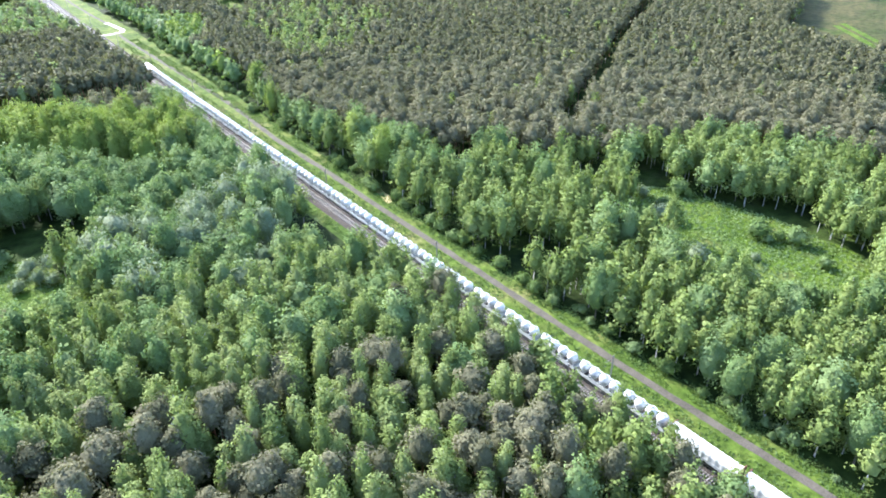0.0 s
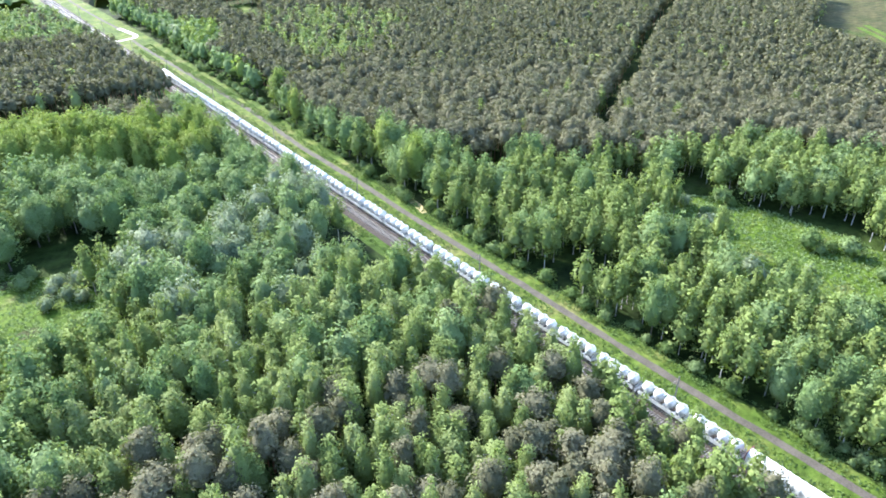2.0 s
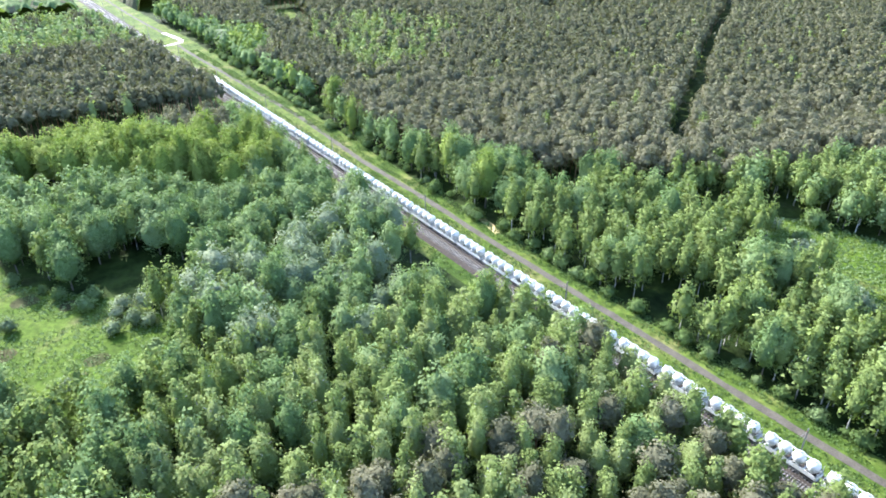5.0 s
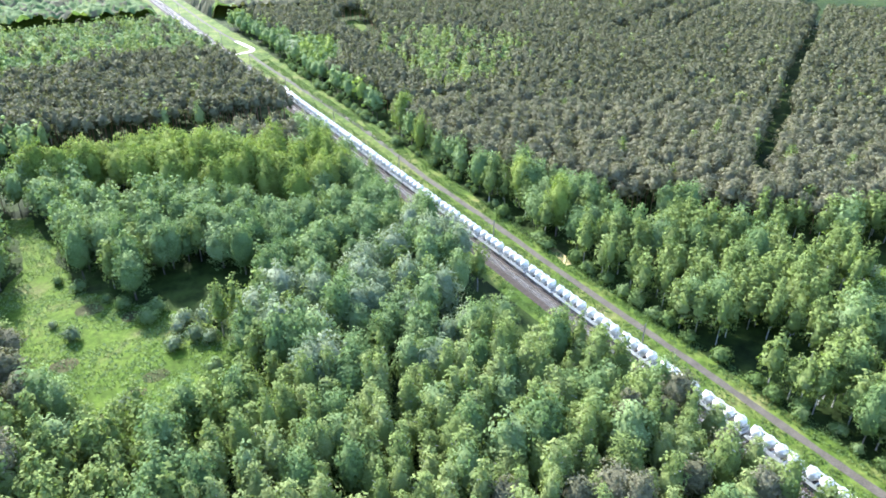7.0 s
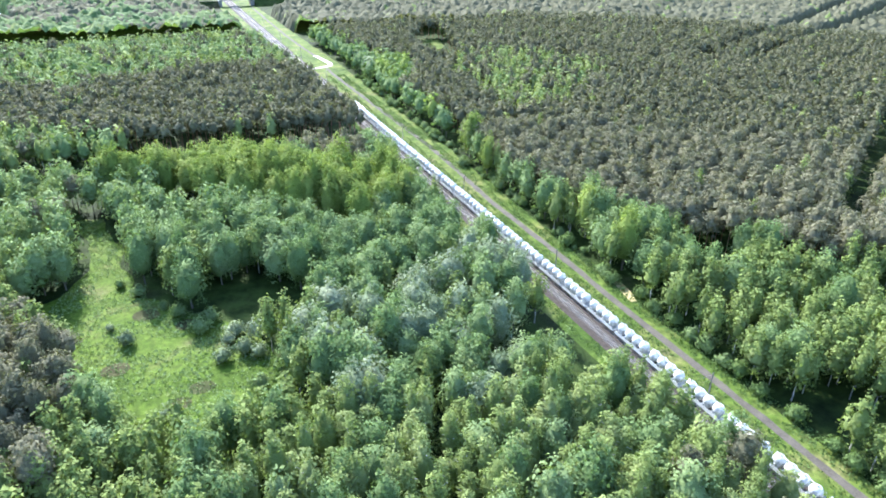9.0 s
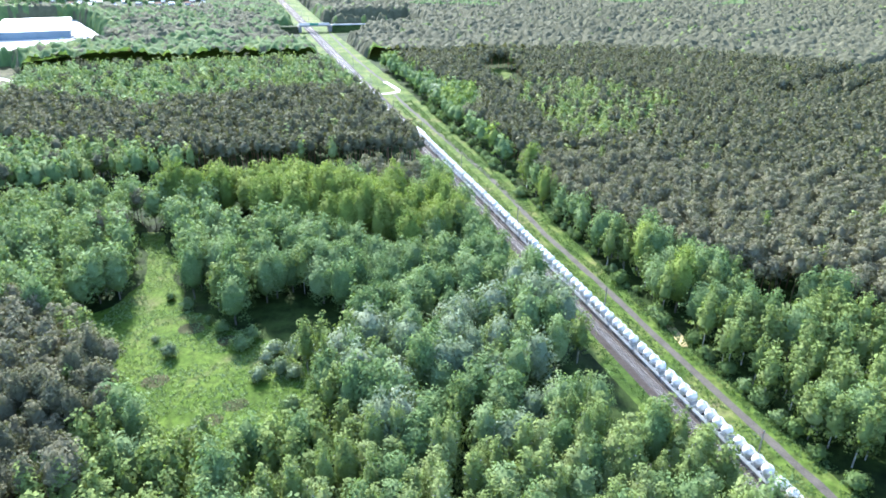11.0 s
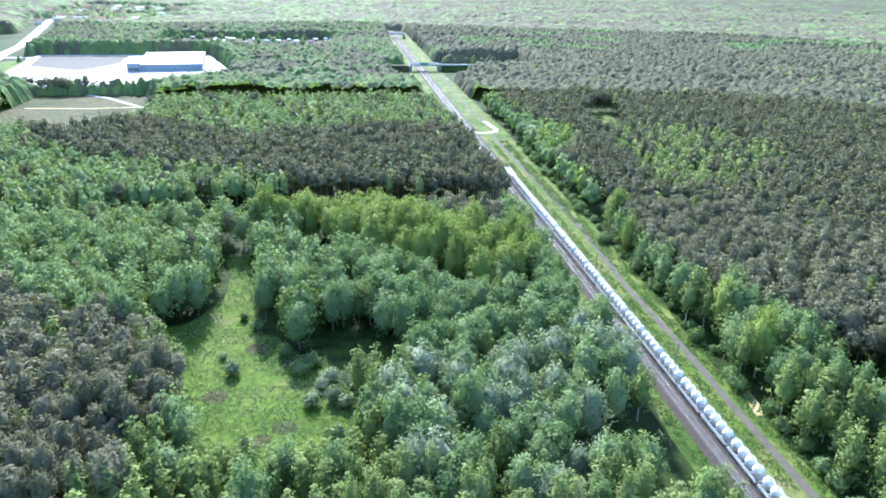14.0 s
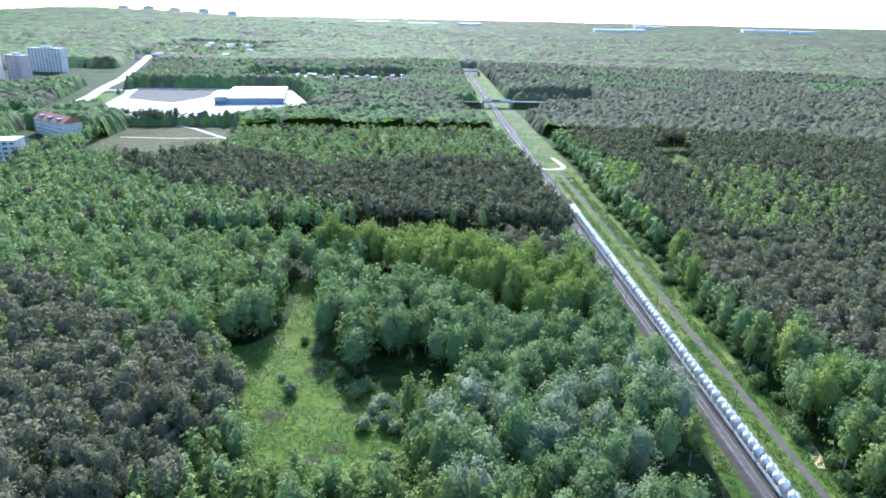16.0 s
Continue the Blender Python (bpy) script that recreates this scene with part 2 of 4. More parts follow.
def patch(name, poly, z, mat, label, category, wobble=1.0, step=3.0, kind="structure"):
    """A flat patch with an uneven outline, slightly above the ground."""
    pts = []
    for a, b in zip(poly, poly[1:] + poly[:1]):
        a, b = Vector(a), Vector(b)
        k = max(1, int((b - a).length / step))
        for i in range(k):
            p = a.lerp(b, i / k)
            o = noise.noise_vector((p.x * 0.09, p.y * 0.09, 3.1))
            pts.append((p.x + o.x * wobble, p.y + o.y * wobble, z + float(height(p.x, p.y))))
    me = mesh_of(name, pts, [range(len(pts))], mat)
    return tagged(new(name, me), label, category, kind=kind)


def ribbon(name, line, width, z, mat, label, category, wobble=0.25, step=4.0):
    pts = []
    for a, b in zip(line, line[1:]):
        a, b = Vector(a), Vector(b)
        k = max(1, int((b - a).length / step))
        pts += [a.lerp(b, i / k) for i in range(k)]
    pts.append(Vector(line[-1]))
    v, f = [], []
    for i, p in enumerate(pts):
        d = (pts[min(i + 1, len(pts) - 1)] - pts[max(i - 1, 0)]).normalized()
        s = Vector((d.y, -d.x))
        w = width / 2
        for sgn in (-1, 1):
            o = noise.noise((p.x * 0.15, p.y * 0.15, 7.0 * sgn)) * wobble
            q = p + s * (sgn * (w + o))
            v.append((q.x, q.y, z + float(height(q.x, q.y))))
        if i:
            f.append((2 * i - 2, 2 * i - 1, 2 * i + 1, 2 * i))
    return tagged(new(name, mesh_of(name, v, f, mat)), label, category, kind="structure")


MEADOW_POLY = [(-129, 300), (-121, 300), (-116, 262), (-114, 242), (-100, 226), (-88, 212), (-80, 190), (-84, 172), (-98, 165), (-116, 172), (-125, 186), (-127, 205), (-128, 218), (-140, 228), (-143, 240), (-130, 250), (-124, 262)]
R_CLEAR = [(58, 62), (80, 52), (108, 60), (112, 92), (106, 128), (92, 142), (80, 132), (74, 105), (62, 88)]
R_FAR_CLEAR = [(312, 170), (345, 140), (520, 215), (520, 300), (400, 245), (330, 218)]
GLADE = [(90, 142), (106, 126), (96, 152), (80, 172), (70, 166)]
S_CLEAR = [(76, 462), (94, 460), (125, 565), (112, 575), (88, 530)]
FIELD_POLY = [(-330, 655), (-246, 660), (-222, 600), (-216, 512), (-250, 478), (-300, 492), (-328, 560)]
LOT_POLY = [(-432, 930), (-240, 940), (-196, 800), (-192, 735), (-240, 690), (-345, 672), (-400, 770)]
RIDE_A = [(104, 184), (128, 198), (184, 232), (247, 271), (317, 310), (390, 353), (700, 540)]
RIDE_B = [(217, 387), (359, 458), (640, 600)]
RIDE_C = [(253, 377), (408, 445), (680, 566)]
HOLLOW = [(-98, 229), (-85, 236), (-72, 230), (-66, 221), (-67, 205), (-76, 199), (-83, 203), (-90, 211)]
ROAD_LINE = [(-600, 1440), (-488, 1028), (-470, 930), (-450, 850), (-426, 722), (-436, 684), (-470, 620)]
ROAD_SIDE = [(-462, 900), (-430, 905), (-418, 870), (-404, 782), (-340, 668), (-250, 676), (-190, 725)]

patch("meadow", MEADOW_POLY, 0.05, MEADOW, "lush green meadow clearing among the trees", "meadow", 3.0)
patch("clearing", R_CLEAR, 0.05, MEADOW, "overgrown green clearing with shrubs", "meadow", 3.0)
patch("field", R_FAR_CLEAR, 0.05, FIELD, "cleared plantation field with pale dry grass", "field", 3.0)
patch("glade", S_CLEAR, 0.05, VERGE, "small grassy glade in the pine wood", "meadow", 2.0)
patch("dry_field", FIELD_POLY, 0.05, FIELD, "dry open field with patchy grass", "field", 2.0)
patch("car_park_surface", LOT_POLY, 0.05, PALE_ROAD, "pale sunlit paved yard round the store", "car park", 1.0)
patch("bare_yard", [(-425, 920), (-330, 925), (-322, 850), (-345, 800), (-402, 830)], 0.09, DIRT, "bare trodden earth behind the paved yard", "yard", 3.0)
patch("lawn", [(-452, 850), (-425, 890), (-418, 860), (-408, 785), (-430, 735)], 0.09, MEADOW, "green roadside lawn", "lawn", 1.0)
patch("verge", [(-7.5, -60), (19, -60), (18.5, 100), (17.5, 200), (21, 260), (23, 330), (25, 450), (26, 505), (24, 620), (22, 780), (24, 1100), (24, 1250), (-10, 1250), (-14, 800), (-13, 560), (-7.5, 480), (-6.5, 350), (-9, 225)], 0.03, VERGE, "rough green grass verge along the railway", "verge", 1.2)
ribbon("dirt_road", [(14.2, -60), (14, 32), (12.8, 75), (13, 130), (12.8, 170), (12.8, 190), (13.5, 215), (13.0, 262), (15.2, 300), (16.2, 330), (15.6, 372), (14.6, 430), (14.0, 480), (14.5, 500)], 2.2, 0.09, DIRT, "grey-brown dirt track beside the line", "track", 0.5)
ribbon("gravel_lane", [(-1, 503), (10, 503), (18, 506), (20.5, 512), (19, 528), (17.4, 541)], 3.2, 0.13, PALE_ROAD, "pale gravel lane bending to the crossing", "lane", 0.4)
ribbon("forest_track", [(17.4, 541), (16, 570), (15, 620), (15.5, 700), (17, 790)], 2.0, 0.11, DIRT, "faint dirt track along the line", "track", 0.4)
ribbon("road", ROAD_LINE, 13, 0.11, PALE_ROAD, "wide sunlit main road", "road")
ribbon("side_road", ROAD_SIDE, 8, 0.13, PALE_ROAD, "pale curving side road", "road")
ribbon("footpath", [(-231, 596), (-252, 620), (-272, 643), (-306, 668)], 3.5, 0.1, PALE_ROAD, "pale trodden footpath over the field", "path")
ribbon("field_track", [(-240, 602), (-275, 598), (-318, 600)], 2.2, 0.1, SAND, "narrow sandy trace over the field", "path")
patch("sand_patch", [(16.6, 182), (18.2, 181.5), (20.2, 187), (20.6, 196), (19.6, 202), (18.4, 197), (18.0, 190)], 0.14, SAND, "bare yellow sand at the wood's edge", "sand", 0.5, 1.0)
for x0 in (368, 378):
    ribbon("planted_row", [(x0, 175), (x0 + 42, 222)], 4.5, 0.12, MEADOW, "bright green strip across the cleared field", "grass strip")
for cx, cy, r in ((-100, 190, 2.6), (-106, 186, 2.2), (-111, 228, 3.0), (-101, 219, 2.4), (-119, 205, 3.0), (-113, 180, 2.2)):
    pts = [(cx + r * math.cos(a) * 1.3, cy + r * math.sin(a)) for a in np.arange(0, 6.28, 0.6)]
    patch("dry_patch", pts, 0.09, FIELD, "faded patch of dry meadow plants", "grass patch", 1.2, 1.0)


# ---- trees ----
rng = np.random.default_rng(7)


def leaf_tris(centres, out, size, spread):
    """Single triangles round centres that face more or less outward."""
    n = len(centres)
    nrm = out + rng.normal(0, spread, (n, 3))
    nrm /= np.linalg.norm(nrm, axis=1)[:, None] + 1e-9
    u = np.cross(nrm, rng.normal(0, 1, (n, 3)))
    u /= np.linalg.norm(u, axis=1)[:, None] + 1e-9
    w = np.cross(nrm, u)
    s = size * rng.uniform(0.6, 1.35, (n, 1))
    a, b, c = centres + u * s, centres + (-0.5 * u + 0.85 * w) * s, centres + (-0.55 * u - 0.8 * w) * s
    return np.stack([a, b, c], 1).reshape(-1, 3)


def ball(level):
    bm = bmesh.new()
    bmesh.ops.create_icosphere(bm, subdivisions=level, radius=1.0)
    v, f = np.array([v.co[:] for v in bm.verts]), np.array([[v.index for v in f.verts] for f in bm.faces])
    bm.free()
    return v, f


ICO_V, ICO_F = ball(1)
BALL_V, BALL_F = ball(2)


def crown_shape(kind, h, r, clumps, leaves, size, fine=True):
    """Corners, triangles and normals of one crown: a shaded inner body and lobes of loose leaves about an uneven envelope."""
    k = np.arange(clumps) + 0.5
    gold = np.pi * (1 + 5 ** 0.5) * k
    up = 1 - 1.85 * k / clumps
    d = np.stack([np.cos(gold) * np.sqrt(1 - up * up), np.sin(gold) * np.sqrt(1 - up * up), up], 1)
    d += rng.normal(0, 0.13, d.shape)
    lo, hi = {"birch": (0.08, 1.0), "alder": (0.05, 1.0), "willow": (0.04, 1.0), "lime": (0.03, 1.0), "pine": (0.42, 1.0), "bush": (0.0, 1.0)}[kind]
    c, half = (lo + hi) / 2 * h, (hi - lo) / 2 * h

    def taper(z):
        if kind == "birch":
            return np.clip(1.0 - 0.62 * (z + 0.15), 0.28, 1.12)
        if kind == "pine":
            return np.clip(1.0 - 0.34 * z, 0.5, 1.15)
        return np.clip(1.0 - 0.26 * z, 0.62, 1.14)

    def outward(p):
        axis = p - np.array([0, 0, c - 0.25 * half])
        axis[:, 2] *= r / max(half, 0.1)
        return axis / (np.linalg.norm(axis, axis=1)[:, None] + 1e-6)

    lobe = {"birch": 0.36, "alder": 0.36, "willow": 0.34, "lime": 0.38, "pine": 0.42, "bush": 0.42}[kind]
    P = d * rng.uniform(0.62, 0.9, (clumps, 1))
    t = taper(P[:, 2])
    C = np.stack([P[:, 0] * r * t, P[:, 1] * r * t, c + P[:, 2] * half * 0.96], 1)
    cr = lobe * r * rng.uniform(0.7, 1.3, (clumps, 1))
    flat = np.array([1, 1, {"pine": 0.75, "birch": 1.3}.get(kind, 1.0)])
    base, faces = (BALL_V, BALL_F) if fine else (ICO_V, ICO_F)
    body = base * rng.uniform(*((0.6, 0.82) if fine else (0.5, 0.74)), (len(base), 1))
    t = taper(body[:, 2])
    V = np.stack([body[:, 0] * r * t, body[:, 1] * r * t, c + body[:, 2] * half], 1)
    N = outward(V)
    q = rng.normal(0, 1, (clumps, leaves, 3)) + np.array([0, 0, 0.3])
    q /= np.linalg.norm(q, axis=2)[..., None]
    L = (C[:, None] + q * cr[:, None] * flat * rng.uniform(0.55, 1.15, (clumps, leaves, 1))).reshape(-1, 3)
    out = 0.62 * q.reshape(-1, 3) + 0.8 * outward(L)
    LV = leaf_tris(L, out, size, 0.45)
    T = np.concatenate([faces, np.arange(len(LV)).reshape(-1, 3) + len(V)])
    V, N = np.concatenate([V, LV]), np.concatenate([N, np.repeat(out + rng.normal(0, 0.3, out.shape), 3, 0)])
    N /= np.linalg.norm(N, axis=1)[:, None] + 1e-6
    return V, T, N


def trunk_mesh(kind, h, mat):
    """A tapered trunk with a few limbs."""
    bm = bmesh.new()
    r0 = 0.012 * h
    lean = Vector((random.uniform(-0.03, 0.03) * h, random.uniform(-0.03, 0.03) * h, 0))
    last = Vector((0, 0, -0.3))
    for i in range(1, 4):
        p = Vector((0, 0, h * 0.86 * i / 3)) + lean * (i / 3)
        q = bmesh.ops.create_cone(bm, cap_ends=False, segments=6, radius1=r0 * (1.2 - 0.33 * (i - 1)), radius2=r0 * (1.2 - 0.33 * i), depth=(p - last).length)
        bmesh.ops.transform(bm, verts=q["verts"], matrix=Matrix.Translation((p + last) / 2) @ (p - last).to_track_quat("Z", "Y").to_matrix().to_4x4())
        last = p
    for i in range(5):
        z = h * random.uniform(0.4, 0.75)
        a = random.uniform(0, 6.28)
        rod(bm, (0, 0, z), (math.cos(a) * 0.1 * h, math.sin(a) * 0.1 * h, z + 0.08 * h), r0 * 0.3, 4)
    return bm_mesh("trunk", bm, mat)


KINDS = {  # height, crown radius, clumps, leaves a clump, leaf size, leaves, bark, label
    "birch": (17.5, 2.95, 36, 30, 0.27, BIRCH, BARK_PALE, "slender birch with light green crown and pale trunk"),
    "alder": (17.0, 4.1, 46, 32, 0.33, ALDER, BARK_GREY, "round-crowned broadleaf tree with fresh green leaves"),
    "willow": (15.5, 4.9, 52, 34, 0.34, WILLOW, BARK_GREY, "broad pale grey-green willow with domed crown"),
    "lime": (19.0, 4.2, 48, 34, 0.34, LIME, BARK_GREY, "dense yellow-green broadleaf tree in a tall row"),
    "pine": (17.5, 2.9, 30, 36, 0.28, PINE, BARK_PINE, "grey-green Scots pine with bare brown trunk"),
}
CATEGORY = {"birch": "birch tree", "alder": "broadleaf tree", "willow": "willow tree", "lime": "broadleaf tree", "pine": "pine tree"}
GROUP = {"birch": "birches of the wood", "alder": "broadleaf trees of the wood", "willow": "pale willows", "lime": "yellow-green tree belt", "pine": "pines of the wood"}

MODELS = {}
for kind, (h, r, cl, lv, sz, leaf, bark, label) in KINDS.items():
    MODELS[kind] = []
    for i in range(5):
        v, t, nn = crown_shape(kind, h, r * random.uniform(0.9, 1.15), cl, lv, sz)
        MODELS[kind].append((tri_mesh("crown", v, t, leaf, nn), trunk_mesh(kind, h, bark)))

# stands of trees on the plan, first match wins: outline, mixture of kinds
BELT = [(-127, 318), (-117, 342), (-95, 348), (-72, 322), (-22, 282), (-20, 262), (-38, 250), (-66, 276), (-103, 306)]
ALDER_BLOCK = [(-114, 298), (-117, 262), (-112, 238), (-96, 222), (-80, 204), (-48, 200), (-20, 222), (-10, 240), (-18, 262), (-38, 250), (-66, 276), (-103, 306)]
PALE_STAND = [(-84, 205), (-74, 160), (-46, 150), (-20, 158), (-8, 165), (-8, 235), (-20, 224), (-48, 202)]
PINE_NEAR = [(-420, 300), (-300, 300), (-204, 270), (-168, 236), (-150, 236), (-130, 222), (-126, 200), (-126, 182), (-130, 160), (-180, 90), (-420, 90)]
PINE_LEFT = [(-300, 520), (-224, 420), (-122, 372), (-70, 326), (-26, 300), (-8, 345), (-8, 470), (-60, 480), (-140, 450), (-200, 500)]
GREEN_LEFT = [(-520, 640), (-420, 420), (-224, 420), (-300, 520), (-200, 500), (-140, 450), (-60, 480), (-8, 470), (-8, 560), (-90, 640), (-230, 720)]
RIGHT_GREEN = [(14, -80), (14, 330), (30, 330), (26, 268), (36, 232), (50, 204), (78, 174), (110, 150), (152, 142), (154, 118), (168, 88), (210, 40), (260, -80)]
RAIL_GREEN = [(24, 330), (24, 640), (42, 640), (36, 520), (60, 450), (30, 400), (34, 330)]
MIX_RIGHT = [(60, 330), (90, 330), (170, 400), (150, 450), (100, 480), (70, 420)]


def stand_of(x, y):
    """Mixtures of kinds by place: rows of (mask, kinds, shares)."""
    n = np.array([noise.noise((a * 0.02, b * 0.02, 1.7)) for a, b in zip(x, y)])
    pick = rng.uniform(0, 1, len(x))
    out = np.full(len(x), "", dtype="U8")

    def fill(mask, *mix):
        lo = 0.0
        for kind, share in mix:
            out[mask & (out == "") & (pick >= lo) & (pick < lo + share)] = kind
            lo += share

    fill(inside(x, y, BELT), ("lime", 1.0))
    fill(inside(x, y, ALDER_BLOCK), ("alder", 0.92), ("birch", 0.08))
    fill(inside(x, y, PALE_STAND), ("alder", 0.5), ("willow", 0.34), ("birch", 0.16))
    fill(inside(x, y, PINE_NEAR), ("pine", 0.9), ("birch", 0.1))
    fill(inside(x, y, PINE_LEFT), ("pine", 0.96), ("birch", 0.04))
    fill(inside(x, y, GREEN_LEFT), ("alder", 0.6), ("birch", 0.3), ("pine", 0.1))
    fill(inside(x, y, RIGHT_GREEN) & (y < 180), ("birch", 0.8), ("alder", 0.2))
    fill(inside(x, y, RIGHT_GREEN), ("alder", 0.62), ("birch", 0.3), ("lime", 0.08))
    fill(inside(x, y, RAIL_GREEN), ("alder", 0.7), ("lime", 0.2), ("willow", 0.1))
    fill(inside(x, y, MIX_RIGHT), ("birch", 0.5), ("pine", 0.3), ("alder", 0.2))
    left = x < 0
    fill(left & (y < 175) & (y > 118), ("birch", 0.8), ("alder", 0.2))
    fill(left & (y <= 118) & (n > 0.02), ("pine", 0.42), ("birch", 0.58))
    fill(left & (y <= 118), ("birch", 0.75), ("pine", 0.15), ("alder", 0.1))
    fill(left & (y < 480), ("alder", 0.62), ("birch", 0.34), ("pine", 0.04))
    fill(left & (n > 0.0), ("alder", 0.65), ("birch", 0.2), ("pine", 0.15))
    fill(left, ("pine", 0.8), ("alder", 0.2))
    fill((y > 900) & (n > 0.25), ("alder", 0.8), ("birch", 0.2))
    fill(~left, ("pine", 0.955), ("birch", 0.045))
    return out


def bare(x, y):
    """Where no tree stands."""
    b = inside(x, y, MEADOW_POLY) | inside(x, y, R_CLEAR) | inside(x, y, R_FAR_CLEAR) | inside(x, y, S_CLEAR) | inside(x, y, FIELD_POLY) | inside(x, y, LOT_POLY)
    right = np.interp(y, [-80, 90, 200, 230, 300, 450, 505, 620, 780, 1100, 1300], [20, 20, 20.5, 21.5, 24, 26.5, 29, 26, 25, 26, 24])
    leftside = np.interp(y, [-80, 60, 120, 150, 240, 350, 480, 560, 800, 1250], [-8, -8.5, -9.5, -12, -13, -9, -9, -14, -15, -11])
    b |= (x > leftside) & (x < right) & (y < 1300)
    b |= near_line(x, y, RIDE_A, 4.0) | near_line(x, y, RIDE_B, 4.5) | near_line(x, y, RIDE_C, 4.5) | inside(x, y, HOLLOW) | near_line(x, y, ROAD_LINE, 26) | near_line(x, y, ROAD_SIDE, 9)
    b |= inside(x, y, [(-24, 700), (40, 740), (60, 800), (-40, 800)])
    b |= near_line(x, y, [(-108, 299), (-100, 300), (-66, 270), (-40, 245), (-24, 250)], 4.5)
    b |= inside(x, y, GLADE) | near_line(x, y, [(-126, 296), (-120, 262), (-119, 240)], 7.5)
    b |= inside(x, y, [(-30, 790), (-30, 815), (125, 830), (125, 785)]) | inside(x, y, [(25, 830), (130, 835), (130, 900), (25, 880)])
    b |= inside(x, y, [(-410, 640), (-335, 600), (-330, 535), (-400, 555)]) | inside(x, y, [(-410, 545), (-340, 540), (-325, 440), (-400, 430)])
    b |= inside(x, y, [(-700, 860), (-540, 880), (-470, 1000), (-520, 1180), (-700, 1180)])
    b |= inside(x, y, [(-330, 980), (-120, 940), (-90, 1130), (-340, 1160)])
    return b


def scatter(d0, d1, gap, az0=-42, az1=76):
    """Jittered places between two distances from the middle of the flight, in the part of the land that is overflown and seen."""
    k = int(d1 / gap) + 1
    i, j = np.meshgrid(np.arange(-k, k + 1), np.arange(-k, k + 1))
    x = (i + 0.5 * (j % 2)).ravel() * gap
    y = j.ravel() * gap * 0.87
    x, y = x + rng.uniform(-0.36, 0.36, x.shape) * gap, y + rng.uniform(-0.36, 0.36, y.shape) * gap
    d, az = np.hypot(x, y), np.degrees(np.arctan2(x, y))
    keep = (d >= d0) & (d < d1) & (az > az0) & (az < az1)
    x, y = x[keep] - 95, y[keep] + 28
    keep = ~bare(x, y)
    return x[keep], y[keep]


def tree_thing(kind, x, y, scale, wide):
    i = random.randrange(5)
    crown, trunk = MODELS[kind][i]
    ob = tagged(new(kind + "_tree"), KINDS[kind][7], CATEGORY[kind], GROUP[kind])
    ob.matrix_basis = pose(x, y, float(height(x, y)), 0, 0, random.uniform(0, 360)) @ Matrix.Diagonal((wide, wide, scale, 1))
    part("trunk", trunk, None, ob)
    part("crown", crown, None, ob)
    return ob


def wood(name, kind, xs, ys, shapes, label, lo=0.78, hi=1.12):
    """Many trees of one kind, too many to count, in one mesh."""
    V, T, N, n = [], [], [], 0
    for x, y in zip(xs, ys):
        v, t, nn = shapes[rng.integers(len(shapes))]
        a, s, w = rng.uniform(0, 6.28), rng.uniform(lo, hi), rng.uniform(0.78, 1.28)
        c, d = math.cos(a) * w, math.sin(a) * w
        V.append(np.stack([v[:, 0] * c - v[:, 1] * d + x, v[:, 0] * d + v[:, 1] * c + y, v[:, 2] * s], 1))
        N.append(np.stack([nn[:, 0] * c - nn[:, 1] * d, nn[:, 0] * d + nn[:, 1] * c, nn[:, 2]], 1))
        T.append(t + n)
        n += len(v)
    if not V:
        return
    V = np.concatenate(V)
    V[:, 2] += height(V[:, 0], V[:, 1])
    tagged(new(name, tri_mesh(name, V, np.concatenate(T), KINDS[kind][5], np.concatenate(N))), label, "woodland", kind="stuff")


def stems(name, kind, xs, ys, h, r):
    """The trunks of a wood, as slim three-sided stems."""
    n = len(xs)
    if not n:
        return
    ang = np.arange(3) * 2.094
    low = np.stack([xs[:, None] + r * np.cos(ang), ys[:, None] + r * np.sin(ang), np.zeros((n, 3))], 2)
    top = np.stack([xs[:, None] + 0.4 * r * np.cos(ang), ys[:, None] + 0.4 * r * np.sin(ang), np.full((n, 3), h)], 2)
    V = np.concatenate([low, top], 1).reshape(-1, 3)
    V[:, 2] += height(V[:, 0], V[:, 1])
    f = np.array([(0, 1, 4), (0, 4, 3), (1, 2, 5), (1, 5, 4), (2, 0, 3), (2, 3, 5)])
    T = (f[None] + 6 * np.arange(n)[:, None, None]).reshape(-1, 3)
    tagged(new(name, tri_mesh(name, V, T, KINDS[kind][6])), "slim bare trunks standing in the wood", "woodland", kind="stuff")


# nearest woods: single trees up to 300 of a kind, the rest joined
SIZE = {"birch": (0.74, 1.08), "alder": (0.85, 1.12), "willow": (0.85, 1.2), "lime": (0.95, 1.15), "pine": (0.72, 1.05)}
x, y = scatter(52, 330, 5.0, -44, 104)
kinds = stand_of(x, y)
thin = inside(x, y, [(-34, 150), (-7, 150), (-7, 240), (-22, 226), (-40, 205)]) & (rng.uniform(0, 1, len(x)) < 0.42)
patchy = np.array([noise.noise((a * 0.055, b * 0.055, 9.3)) for a, b in zip(x, y)])
keep = ~thin & ~((kinds != "pine") & (patchy < -0.27) & (x > 20)) & ~((kinds == "willow") & (rng.uniform(0, 1, len(x)) < 0.4)) & ~((kinds == "alder") & (rng.uniform(0, 1, len(x)) < 0.35)) & ~((kinds == "lime") & (rng.uniform(0, 1, len(x)) < 0.3))
x, y, kinds, patchy = x[keep], y[keep], kinds[keep], patchy[keep]
